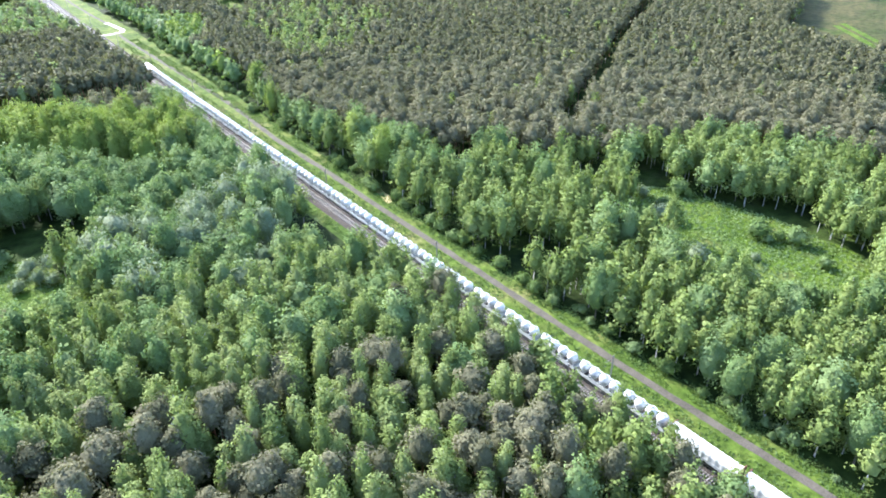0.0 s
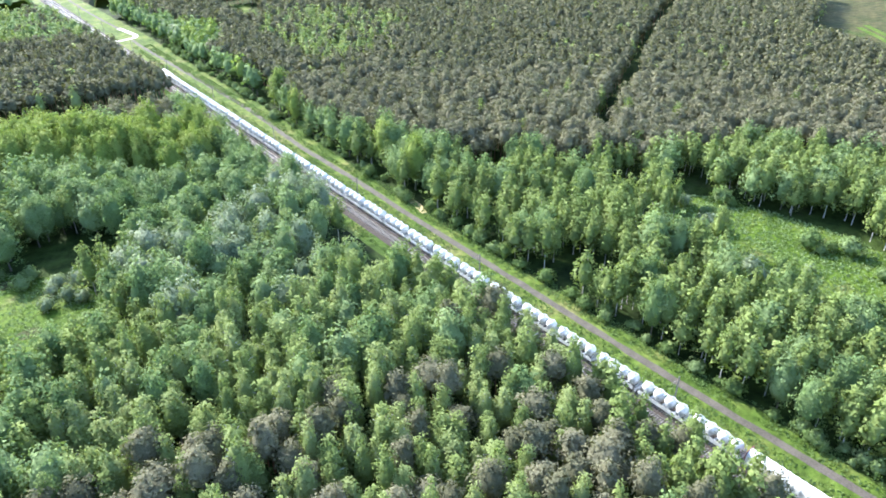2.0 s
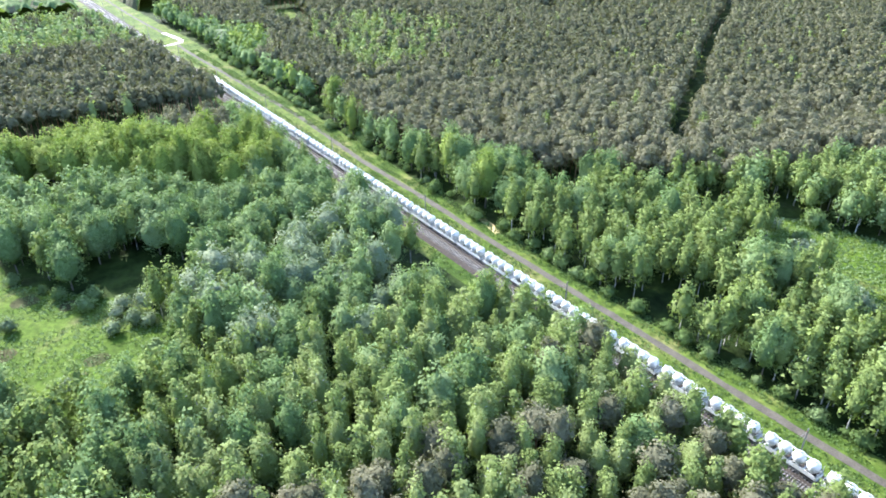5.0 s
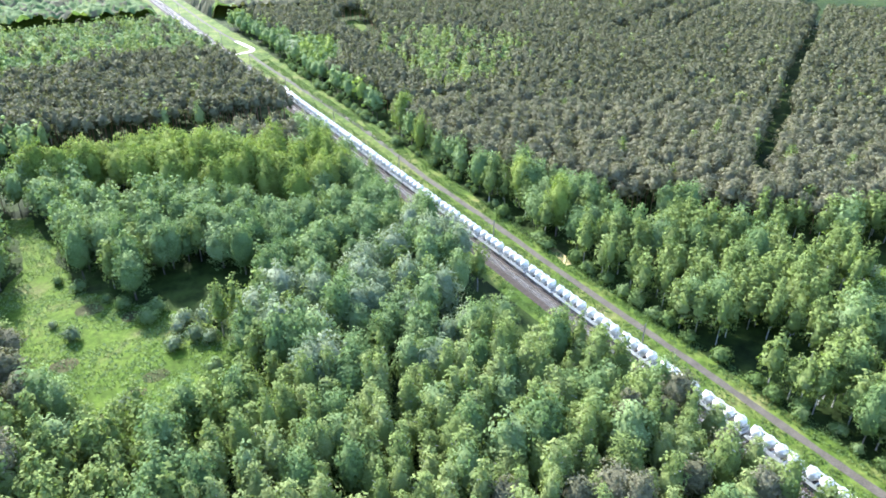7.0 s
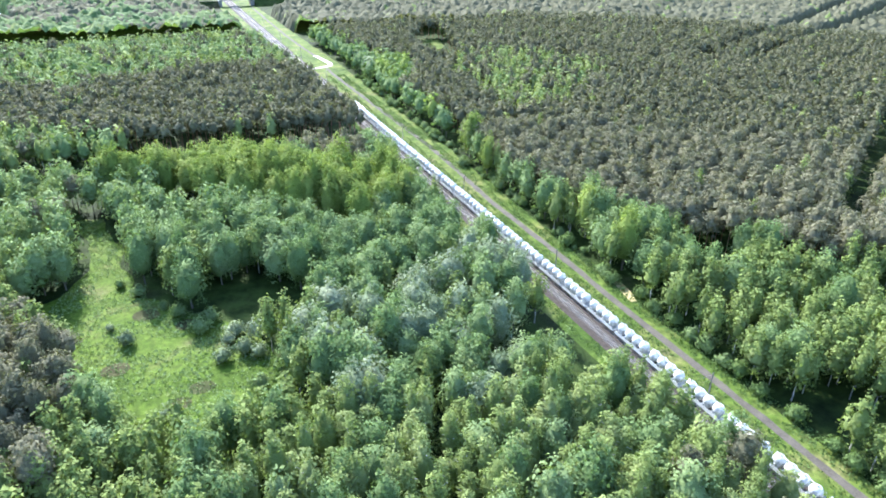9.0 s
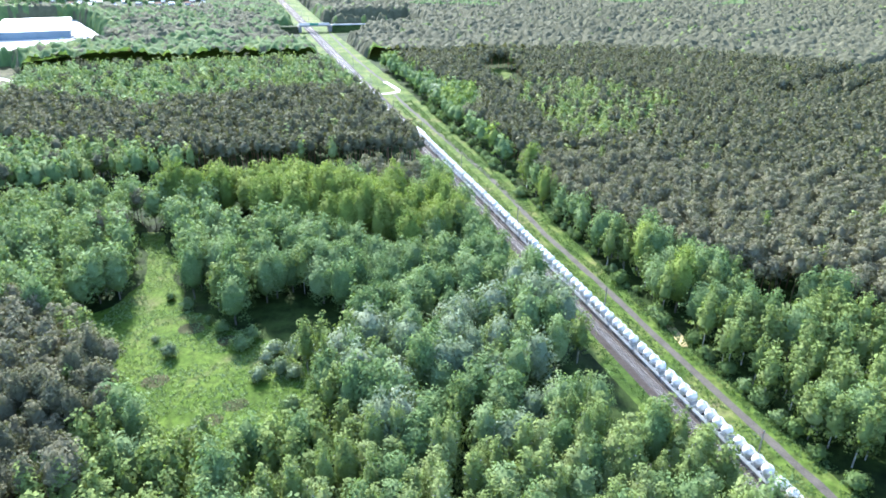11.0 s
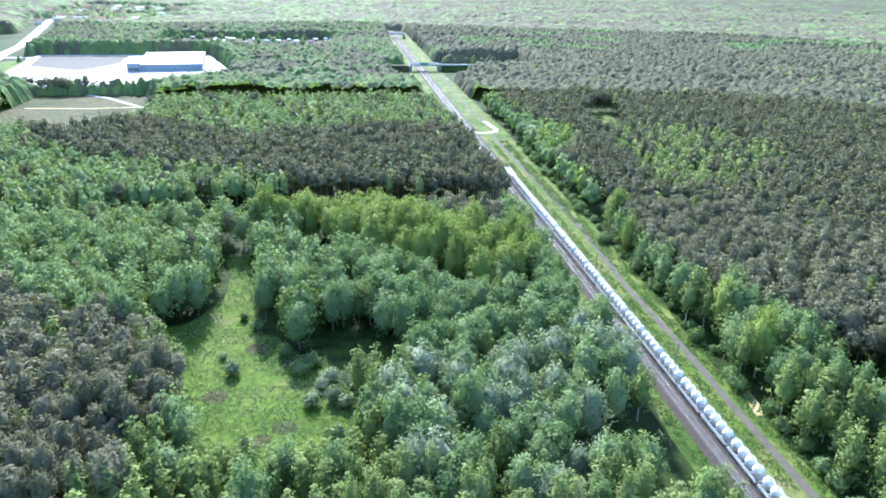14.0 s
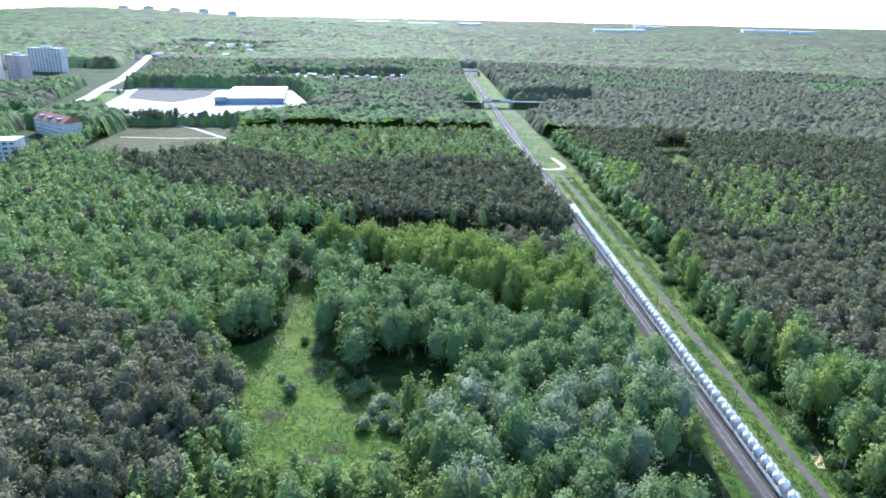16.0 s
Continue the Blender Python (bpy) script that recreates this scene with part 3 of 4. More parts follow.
for kind in KINDS:
    sel = np.where(kinds == kind)[0]
    sel = sel[np.argsort(np.hypot(x[sel] + 60, y[sel] - 110))]
    h, r, cl, lv, sz = KINDS[kind][:5]
    for k in sel[:250]:
        tree_thing(kind, x[k], y[k], random.uniform(*SIZE[kind]) * (1 + 0.25 * patchy[k]), random.uniform(0.78, 1.28))
    rest = sel[250:]
    shapes = [crown_shape(kind, h, r * 1.04, int(cl * 0.85), 15, sz * 1.5, False) for _ in range(6)]
    wood(kind + "_wood", kind, x[rest], y[rest], shapes, KINDS[kind][7].split(" with ")[0] + " wood, closely grown", *SIZE[kind])
    stems(kind + "_stems", kind, x[rest], y[rest], 12.0, 0.2)
# single birches that lean over the line's western edge
for tx, ty, s in ((-8.6, 82, 0.86), (-6.4, 62, 0.8), (-7.0, 36, 0.82), (-7.2, 116, 0.85), (-9.0, 140, 0.78), (-6.4, 108, 0.72)):
    tree_thing("birch", tx, ty, s, 1.15)
# woods farther off
x, y = scatter(330, 640, 5.3, -40, 74)
kinds = stand_of(x, y)
for kind in KINDS:
    sel = np.where(kinds == kind)[0]
    if kind in ("alder", "willow", "lime"):
        sel = sel[rng.uniform(0, 1, len(sel)) < 0.72]
    h, r, _, _, sz = KINDS[kind][:5]
    shapes = [crown_shape(kind, h, r * 1.12, 13, 5, sz * 2.8, False) for _ in range(8)]
    wood(kind + "_wood", kind, x[sel], y[sel], shapes, "distant stretch of " + kind + " wood", 0.8, 1.05)
    stems(kind + "_stems", kind, x[sel], y[sel], 10.0, 0.2)


def canopy(d0, d1, step, gap, az0, az1, label):
    """The closed roof of far woods, crown beside crown, in one sheet that drops to the ground at its edges."""
    s0, s1 = math.sin(radians(az0)) * d1, math.sin(radians(az1)) * d1
    gx, gy = np.arange(s0, s1, step), np.arange(d0 * 0.55, d1, step)
    X, Y = np.meshgrid(gx, gy)
    X = X + rng.uniform(-0.3, 0.3, X.shape) * step - 95
    Y = Y + rng.uniform(-0.3, 0.3, Y.shape) * step + 28
    # one tree a cell
    cx, cy = int((s1 - s0) / gap) + 4, int((d1 - d0 * 0.55) / gap) + 4
    ix, iy = np.meshgrid(np.arange(cx), np.arange(cy))
    tx = s0 - 95 + (ix - 1 + rng.uniform(0.1, 0.9, ix.shape)) * gap
    ty = d0 * 0.55 + 28 + (iy - 1 + rng.uniform(0.1, 0.9, iy.shape)) * gap
    names = list(KINDS)
    which = stand_of(tx.ravel(), ty.ravel())
    tk = np.array([names.index(k) if k else 1 for k in which]).reshape(tx.shape)
    tall = np.array([13.5, 15.0, 13.0, 16.0, 14.5])[tk] * rng.uniform(0.8, 1.1, tk.shape)
    stand = np.sin(tx * 0.011 + 2.0 * np.sin(ty * 0.006)) + np.sin(ty * 0.017 + 1.3 * np.sin(tx * 0.004))
    tall = tall + np.where(stand > 0.9, 2.2, np.where(stand < -0.9, -3.0, 0.0))
    vx = np.clip(((X + 95 - s0) / gap).astype(int) + 1, 1, cx - 2)
    vy = np.clip(((Y - 28 - d0 * 0.55) / gap).astype(int) + 1, 1, cy - 2)
    Z, K = np.zeros(X.shape), np.zeros(X.shape, int)
    for a in (-1, 0, 1):
        for b in (-1, 0, 1):
            j, i = vy + b, vx + a
            top = tall[j, i] * (1 - 0.5 * np.clip(((X - tx[j, i]) ** 2 + (Y - ty[j, i]) ** 2) / (0.85 * gap) ** 2, 0, 1.0))
            K = np.where(top > Z, tk[j, i], K)
            Z = np.maximum(Z, top)
    Z *= rng.uniform(0.93, 1.05, Z.shape)
    town = inside(X, Y, [(-640, 1320), (-420, 1320), (-400, 1760), (-620, 1760)]) & (rng.uniform(0, 1, X.shape) < 0.65)
    free = bare(X, Y) | town
    edge = np.zeros(free.shape, bool)
    edge[1:-1, 1:-1] = free[:-2, 1:-1] | free[2:, 1:-1] | free[1:-1, :-2] | free[1:-1, 2:]
    Z = np.where(free, -0.5, np.where(edge, 0.62 * Z, Z)) + height(X, Y)
    d, az = np.hypot(X + 95, Y - 28), np.degrees(np.arctan2(X + 95, Y - 28))
    on = (d >= d0) & (d < d1) & (az > az0) & (az < az1)
    n = len(gx)
    use = on[:-1, :-1] & ~(free[:-1, :-1] & free[1:, :-1] & free[:-1, 1:] & free[1:, 1:])
    a = (np.arange(len(gy) - 1)[:, None] * n + np.arange(n - 1)[None])[use]
    T = np.concatenate([np.stack([a, a + 1, a + n + 1], 1), np.stack([a, a + n + 1, a + n], 1)])
    k = np.concatenate([K[:-1, :-1][use]] * 2)
    keep, back = np.unique(T, return_inverse=True)
    V = np.stack([X.ravel(), Y.ravel(), Z.ravel()], 1)[keep]
    me = tri_mesh("far_wood", V, back.reshape(-1, 3), KINDS[names[0]][5])
    for kind in names[1:]:
        me.materials.append(KINDS[kind][5])
    me.polygons.foreach_set("material_index", k.astype(np.int32))
    me.polygons.foreach_set("use_smooth", np.ones(len(k), bool))
    tagged(new("far_wood", me), label, "woodland", kind="stuff")


canopy(616, 1260, 2.5, 5.2, -41, 55, "closed canopy of grey-green pines and broadleaf trees")
canopy(1255, 2300, 6.5, 9.0, -41, 46, "distant woods rolling over low hills")
canopy(2290, 4950, 18.0, 24.0, -41, 46, "hazy far woods up to the horizon")


# pines and broadleaf trees that screen the store's yard from the field
for kind, n, x0, x1, y0, y1 in (("pine", 34, -352, -292, 655, 672), ("alder", 30, -240, -196, 668, 705), ("alder", 26, -470, -438, 640, 720), ("alder", 40, -340, -120, 960, 1140)):
    xs, ys = rng.uniform(x0, x1, n), rng.uniform(y0, y1, n)
    h, r, cl, lv, sz = KINDS[kind][:5]
    shapes = [crown_shape(kind, h, r * 1.15, 12, 5, sz * 3, False) for _ in range(4)]
    wood(kind + "_row", kind, xs, ys, shapes, "row of " + kind + " trees beside the paved yard", 0.6, 0.9)


# ---- bushes ----
BUSH_MODELS = []
for mat in (BUSH, WILLOW):
    for i in range(3):
        v, t, nn = crown_shape("bush", 3.2, 2.0, 18, 30, 0.24)
        BUSH_MODELS.append(tri_mesh("foliage", v, t, mat, nn))


def bush(x, y, s, pale, label):
    ob = tagged(new("bush"), label, "bush", "bushes of the clearings and verges")
    ob.matrix_basis = pose(x, y, -0.1, 0, 0, random.uniform(0, 360)) @ Matrix.Diagonal((s, s, s * random.uniform(0.85, 1.15), 1))
    part("foliage", BUSH_MODELS[3 * pale + random.randrange(3)], None, ob)
    st = bmesh.new()
    for i in range(3):
        a = random.uniform(0, 6.28)
        rod(st, (0, 0, 0), (0.5 * math.cos(a), 0.5 * math.sin(a), 1.4), 0.05, 4)
    part("stems", st, BARK_GREY, ob)


for bx, by, s, pale in ((-116.2, 215.5, 1.15, 1), (-108.5, 181, 1.25, 1), (-94.5, 198.5, 1.2, 1), (-89, 200, 1.25, 1), (-86, 197, 1.1, 1), (-92, 206, 1.0, 1), (-98, 214, 1.5, 0), (-95, 218, 1.3, 0), (-90, 209, 1.4, 1), (-103, 224, 1.2, 0),
                        (-84, 206, 1.6, 1), (-112, 240, 1.2, 0), (-106, 230, 0.8, 0), (-120, 224, 0.6, 1), (-117, 247, 0.8, 0), (-88, 184, 1.3, 0), (-122, 192, 0.7, 0), (-101, 172, 1.2, 0)):
    bush(bx, by, s, pale, "pale rounded bush standing in the meadow" if pale else "green leafy bush at the meadow's edge")
for i in range(46):
    bx, by = random.uniform(58, 112), random.uniform(54, 140)
    if inside([bx], [by], R_CLEAR)[0]:
        bush(bx, by, random.uniform(0.9, 1.9), random.random() < 0.4, "leafy shrub in the overgrown clearing")
for i in range(150):
    by = random.uniform(25, 470)
    bx = float(np.interp(by, [0, 200, 260, 450], [19, 19.5, 22, 25])) + random.uniform(-1.2, 2.2) if i % 5 else random.uniform(-8.5, -5.8)
    bush(bx, by, random.uniform(0.4, 1.35), 0, "low leafy bush along the railway verge")
bush(19.5, 301, 1.3, 0, "round dark green bush on the railway verge")


# tall grass and weeds of the meadow and the verge
def tufts(name, n, place, size, mat, label):
    pts = np.array([p for p in (place() for _ in range(n)) if p is not None])
    base = np.stack([pts[:, 0], pts[:, 1], np.full(len(pts), 0.12)], 1)
    V = leaf_tris(base + np.array([0, 0, 1]) * rng.uniform(0, size, (len(base), 1)), np.tile([0, -0.3, 0.8], (len(base), 1)), size, 0.6)
    tagged(new(name, tri_mesh(name, V, np.arange(len(V)).reshape(-1, 3), mat)), label, "grass", kind="stuff")


def in_meadow():
    a, b = random.uniform(-143, -78), random.uniform(163, 302)
    return (a, b) if inside([a], [b], MEADOW_POLY)[0] and noise.noise((a * 0.12, b * 0.12, 0)) > -0.25 else None


def on_verge():
    b = random.uniform(20, 480)
    a = random.choice((random.uniform(-7.5, -4.2), random.uniform(8.0, 11.3), random.uniform(14.8, 20.5), random.uniform(15.0, 20.5)))
    return (a, b) if noise.noise((a * 0.3, b * 0.12, 5)) > -0.3 else None


def in_clearing():
    a, b = random.uniform(58, 112), random.uniform(52, 142)
    return (a, b) if inside([a], [b], R_CLEAR)[0] else None


tufts("meadow_weeds", 22000, in_meadow, 0.3, BUSH, "tall fresh green grass and weeds in the meadow")
tufts("verge_weeds", 26000, on_verge, 0.28, BUSH, "tall green weeds on the railway verge")
tufts("clearing_weeds", 12000, in_clearing, 0.4, BUSH, "tall green weeds in the clearing")


# ---- railway ----
Y0, Y1 = -60.0, 1300.0
TRACKS = (-0.9, 2.5)


def ballast_bed():
    v, f = [], []
    prof = ((-4.0, 0.03), (-2.6, 0.42), (4.3, 0.42), (5.6, 0.03))
    ys = np.arange(Y0, Y1 + 1, 10.0)
    for i, yy in enumerate(ys):
        v += [(px + noise.noise((yy * 0.2, px, 0)) * 0.15, yy, pz) for px, pz in prof]
        if i:
            f += [(4 * i - 4 + k, 4 * i - 3 + k, 4 * i + 1 + k, 4 * i + k) for k in range(3)]
    return mesh_of("ballast", v, f, BALLAST)


tagged(new("ballast", ballast_bed()), "rust-brown ballast bed of a double railway line", "ballast", kind="structure")


def rail_mesh(y0, y1):
    bm = bmesh.new()
    box(bm, -0.075, 0.075, y0, y1, 0.0, 0.03)
    box(bm, -0.012, 0.012, y0, y1, 0.03, 0.13)
    box(bm, -0.036, 0.036, y0, y1, 0.13, 0.172)
    return bm_mesh("rail", bm, RAIL)


RAIL_MESH = rail_mesh(Y0, Y1)
SLEEPER = bm_mesh("sleeper", boxed(-1.3, 1.3, -0.13, 0.13, -0.12, 0.06, bevel=0.025), CONCRETE)
track_obs = []
for tx in TRACKS:
    tr = tagged(new("railway_track"), "straight railway track with concrete sleepers and steel rails", "railway track", "tracks of the line", kind="structure")
    tr.location = (tx, 0, 0.46)
    track_obs.append(tr)
    for s in (-0.755, 0.755):
        part("rail", RAIL_MESH, None, tr, at=Matrix.Translation((s, 0, 0.06)))


def joined_sleepers(parent, y0, y1):
    bv = np.array([v.co[:] for v in SLEEPER.vertices])
    faces = [tuple(p.vertices) for p in SLEEPER.polygons]
    v, f = [], []
    for i, yy in enumerate(np.arange(y0, y1, 0.65)):
        v += (bv + (0, yy, 0)).tolist()
        f += [tuple(len(bv) * i + a for a in p) for p in faces]
    tagged(part("sleepers", mesh_of("sleepers", v, f, CONCRETE), None, parent), "row of pale concrete sleepers", kind="stuff")


joined_sleepers(track_obs[0], Y0, 40.0)
joined_sleepers(track_obs[0], 40 + 0.65 * 300, 900.0)
joined_sleepers(track_obs[1], Y0, 900.0)
cross = bmesh.new()
box(cross, -3.4, 5.4, 501.2, 504.8, 0.44, 0.585)
tagged(new("level_crossing", bm_mesh("level_crossing", cross, PALE_ROAD)), "pale level crossing deck over both tracks", "crossing", kind="structure")


# ---- overhead line ----
def mast_thing():
    ob = tagged(new("catenary_mast"), "slim grey steel overhead-line mast beside the track", "mast", "masts of the overhead line")
    bm = bmesh.new()
    for sx in (-0.09, 0.09):
        box(bm, sx - 0.035, sx + 0.035, -0.11, 0.11, 0.3, 7.6)
    for z in np.arange(0.6, 7.4, 0.6):
        rod(bm, (-0.09, 0, z), (0.09, 0, z + 0.5), 0.02, 4)
    part("pole", bm, STEEL, ob)
    part("footing", boxed(-0.4, 0.4, -0.4, 0.4, -0.2, 0.42, bevel=0.04), CONCRETE, ob)
    arm = bmesh.new()
    rod(arm, (0.1, 0, 7.0), (2.9, 0, 7.05), 0.035)
    rod(arm, (0.1, 0, 5.9), (2.6, 0, 7.0), 0.03)
    rod(arm, (0.1, 0, 5.7), (2.9, 0, 5.75), 0.025)
    part("cantilever", arm, STEEL, ob)
    ins = bmesh.new()
    rod(ins, (0.12, 0, 7.0), (0.5, 0, 7.01), 0.08, 8)
    rod(ins, (0.12, 0, 5.9), (0.45, 0, 6.03), 0.08, 8)
    part("insulator", ins, RUST, ob)
    return ob


first_mast = mast_thing()
first_mast.matrix_basis = pose(6.3, 8, 0, 0, 0, 180)
for i in range(1, 20):
    copy_thing(first_mast, pose(6.3, 8 + 66 * i, 0, 0, 0, 180))
for i in range(20):
    copy_thing(first_mast, pose(-3.9, 12 + 66 * i, 0, 0, 0, 0))
for tx in TRACKS:
    bm = bmesh.new()
    for i in range(-1, 19):
        ya, yb = 10 + 66 * i, 76 + 66 * i
        rod(bm, (tx, ya, 6.0), (tx, yb, 6.0), 0.012, 3)
        prev = (tx, ya, 7.3)
        for k in range(1, 7):
            u = k / 6
            nxt = (tx, ya + 66 * u, 7.3 - 3.6 * u * (1 - u))
            rod(bm, prev, nxt, 0.012, 3)
            if k < 6:
                rod(bm, nxt, (tx, nxt[1], 6.0), 0.006, 3)
            prev = nxt
    tagged(new("overhead_wire", bm_mesh("overhead_wire", bm, WIRE)), "thin dark contact wire over the track", "wire", "overhead wires")


# ---- train ----
def bogie(parent, y):
    b = part("bogie", boxed(-1.1, 1.1, -1.3, 1.3, 0.45, 0.85, bevel=0.08), DARK, parent, "dark steel bogie", Matrix.Translation((0, y, 0)))
    for wy in (-0.9, 0.9):
        w = bmesh.new()
        for sx in (-0.75, 0.75):
            rod(w, (sx - 0.07, 0, 0.46), (sx + 0.07, 0, 0.46), 0.46, 14)
        rod(w, (-0.75, 0, 0.46), (0.75, 0, 0.46), 0.08)
        part("wheelset", w, DARK, b, "", Matrix.Translation((0, wy, 0)))


def silo_wagon():
    ob = tagged(new("silo_wagon"), "white cement wagon with four rounded pressure vessels", "freight wagon", "silo wagons of the train")
    fr = bmesh.new()
    for s in (-1, 1):
        box(fr, s * 1.3 - 0.09, s * 1.3 + 0.09, -5.9, 5.9, 0.95, 1.5, bevel=0.03)
    for yy in (-5.9, -3.0, 0.0, 3.0, 5.9):
        box(fr, -1.3, 1.3, yy - 0.15, yy + 0.15, 1.0, 1.35)
    part("underframe", fr, WHITE, ob, "white side beams with cross members")
    for i in range(4):
        yy = -4.35 + 2.9 * i
        v, f = lathe([(0.25, 1.0), (0.8, 1.75), (1.14, 2.35), (1.28, 2.85), (1.26, 3.3), (1.05, 3.75), (0.7, 4.05), (0.4, 4.16), (0.34, 4.16)], 18)
        ves = part("vessel", mesh_of("vessel", v, f, WHITE, True), None, ob, "", Matrix.Translation((0, yy, 0)))
        hv, hf = lathe([(0.36, 4.1), (0.36, 4.3), (0.2, 4.38)], 12)
        part("hatch", mesh_of("hatch", hv, hf, GREY), None, ves, "grey round filling hatch")
        bv, bf = lathe([(1.26, 2.76), (1.31, 2.8), (1.31, 2.88), (1.27, 2.92)], 18)
        part("seam", mesh_of("seam", bv, bf, GREY), None, ves)
    for s in (-1, 1):
        pn = bmesh.new()
        for i in range(5):
            yy = -5.6 + 2.8 * i
            rod(pn, (s * 1.32, yy, 1.45), (s * 1.32, yy + (1.4 if i < 4 else 0), 2.5 if i < 4 else 1.5), 0.05, 5)
            if i < 4:
                rod(pn, (s * 1.32, yy + 2.8, 1.45), (s * 1.32, yy + 1.4, 2.5), 0.05, 5)
        box(pn, s * 1.36 - 0.02, s * 1.36 + 0.02, -5.6, 5.6, 1.4, 1.95)
        part("side_panel", pn, WHITE, ob)
        e = bmesh.new()
        box(e, -1.3, 1.3, s * 5.75 - 0.04, s * 5.75 + 0.04, 1.4, 2.4)
        rod(e, (-1.2, s * 5.7, 2.4), (-1.2, s * 5.7, 3.3), 0.03, 5)
        rod(e, (1.2, s * 5.7, 2.4), (1.2, s * 5.7, 3.3), 0.03, 5)
        rod(e, (-1.2, s * 5.7, 3.3), (1.2, s * 5.7, 3.3), 0.03, 5)
        part("end_platform", e, GREY, ob)
        bf = bmesh.new()
        for sx in (-0.87, 0.87):
            rod(bf, (sx, s * 5.9, 1.06), (sx, s * 6.32, 1.06), 0.12, 8)
            rod(bf, (sx, s * 6.3, 1.06), (sx, s * 6.36, 1.06), 0.24, 10)
        part("buffers", bf, DARK, ob)
        bogie(ob, s * 3.9)
    w = bmesh.new()
    box(w, -0.2, 0.2, -5.4, 5.4, 4.18, 4.22)
    part("roof_walkway", w, GREY, ob, "narrow grey walkway over the vessels")
    return ob


def hood_wagon():
    ob = tagged(new("covered_wagon"), "white tarpaulin-covered wagon with brown ends", "freight wagon", "covered wagons of the train")
    n, half = 12, 7.6
    prof = [(-1.4, 1.3), (-1.42, 3.0)] + [(-1.4 * math.cos(a), 3.0 + 1.15 * math.sin(a)) for a in np.linspace(0.25, math.pi - 0.25, n)] + [(1.42, 3.0), (1.4, 1.3)]
    v, f = [], []
    ys = np.linspace(-half, half, 31)
    for i, yy in enumerate(ys):
        k = 1.0 if i % 3 == 0 else 0.965
        v += [(px * k, yy, 1.3 + (pz - 1.3) * k) for px, pz in prof]
        if i:
            m = len(prof)
            f += [((i - 1) * m + j, (i - 1) * m + j + 1, i * m + j + 1, i * m + j) for j in range(m - 1)]
    part("hood", mesh_of("hood", v, f, WHITE), None, ob, "white ribbed tarpaulin hood")
    part("floor", boxed(-1.4, 1.4, -7.9, 7.9, 1.05, 1.32, bevel=0.03), GREY, ob)
    for s in (-1, 1):
        part("end_wall", boxed(-1.42, 1.42, s * 7.72 - 0.1, s * 7.72 + 0.1, 1.3, 4.15, bevel=0.05), RUST, ob, "brown-red end wall")
        for j in range(6):
            part("side_flap", boxed(s * 1.45 - 0.03, s * 1.45 + 0.03, -7.4 + 2.5 * j, -5.3 + 2.5 * j, 1.1, 1.75, bevel=0.02), GREY, ob)
        bf = bmesh.new()
        for sx in (-0.87, 0.87):
            rod(bf, (sx, s * 7.9, 1.06), (sx, s * 8.3, 1.06), 0.2, 8)
        part("buffers", bf, DARK, ob)
        bogie(ob, s * 5.2)
    return ob


def loco():
    ob = tagged(new("locomotive"), "white and brown-red electric locomotive heading the train", "locomotive")
    bm = bmesh.new()
    box(bm, -1.48, 1.48, -7.9, 7.9, 1.7, 3.6, bevel=0.22)
    part("body", bm, WHITE, ob, "white upper body")
    part("skirt", boxed(-1.5, 1.5, -7.95, 7.95, 1.0, 1.7, bevel=0.06), RUST, ob, "brown-red lower body")
    part("roof", boxed(-1.2, 1.2, -7.4, 7.4, 3.6, 3.85, bevel=0.1), WHITE, ob)
    for s in (-1, 1):
        part("windscreen", boxed(-1.15, 1.15, s * 7.91 - 0.02, s * 7.91 + 0.02, 2.6, 3.3), GLASS, ob, "dark cab windscreen")
        for sx in (-0.95, 0.95):
            hd = bmesh.new()
            rod(hd, (sx, s * 7.9, 1.95), (sx, s * 8.0, 1.95), 0.14, 10)
            part("headlight", hd, GREY, ob)
        for sx in (-1, 1):
            part("cab_window", boxed(sx * 1.49 - 0.015, sx * 1.49 + 0.015, s * 6.9 - 0.45, s * 6.9 + 0.45, 2.6, 3.25), GLASS, ob)
        bogie(ob, s * 4.6)
        pg = bmesh.new()
        rod(pg, (-0.6, s * 5.5, 3.85), (0, s * 4.6, 4.5), 0.03, 5)
        rod(pg, (0.6, s * 5.5, 3.85), (0, s * 4.6, 4.5), 0.03, 5)
        rod(pg, (0, s * 4.6, 4.5), (0, s * 5.6, 4.9), 0.03, 5)
        rod(pg, (-0.8, s * 5.6, 4.9), (0.8, s * 5.6, 4.9), 0.03, 5)
        part("pantograph", pg, DARK, ob)
    return ob


TRAIN_X, TRAIN_Z, SILO_END = 2.5, 0.69, 55.0
SILO_PITCH, HOOD_PITCH, SILOS = 12.72, 16.6, 26
first_silo = silo_wagon()
first_silo.matrix_basis = pose(TRAIN_X, SILO_END + SILO_PITCH / 2, TRAIN_Z)
for i in range(1, SILOS):
    copy_thing(first_silo, pose(TRAIN_X, SILO_END + SILO_PITCH * (i + 0.5), TRAIN_Z))
first_hood = hood_wagon()
first_hood.matrix_basis = pose(TRAIN_X, SILO_END - HOOD_PITCH / 2, TRAIN_Z)
for i in range(1, 8):
    copy_thing(first_hood, pose(TRAIN_X, SILO_END - HOOD_PITCH * (i + 0.5), TRAIN_Z))
engine = loco()
engine.matrix_basis = pose(TRAIN_X, SILO_END + SILO_PITCH * SILOS + 8.2, TRAIN_Z)


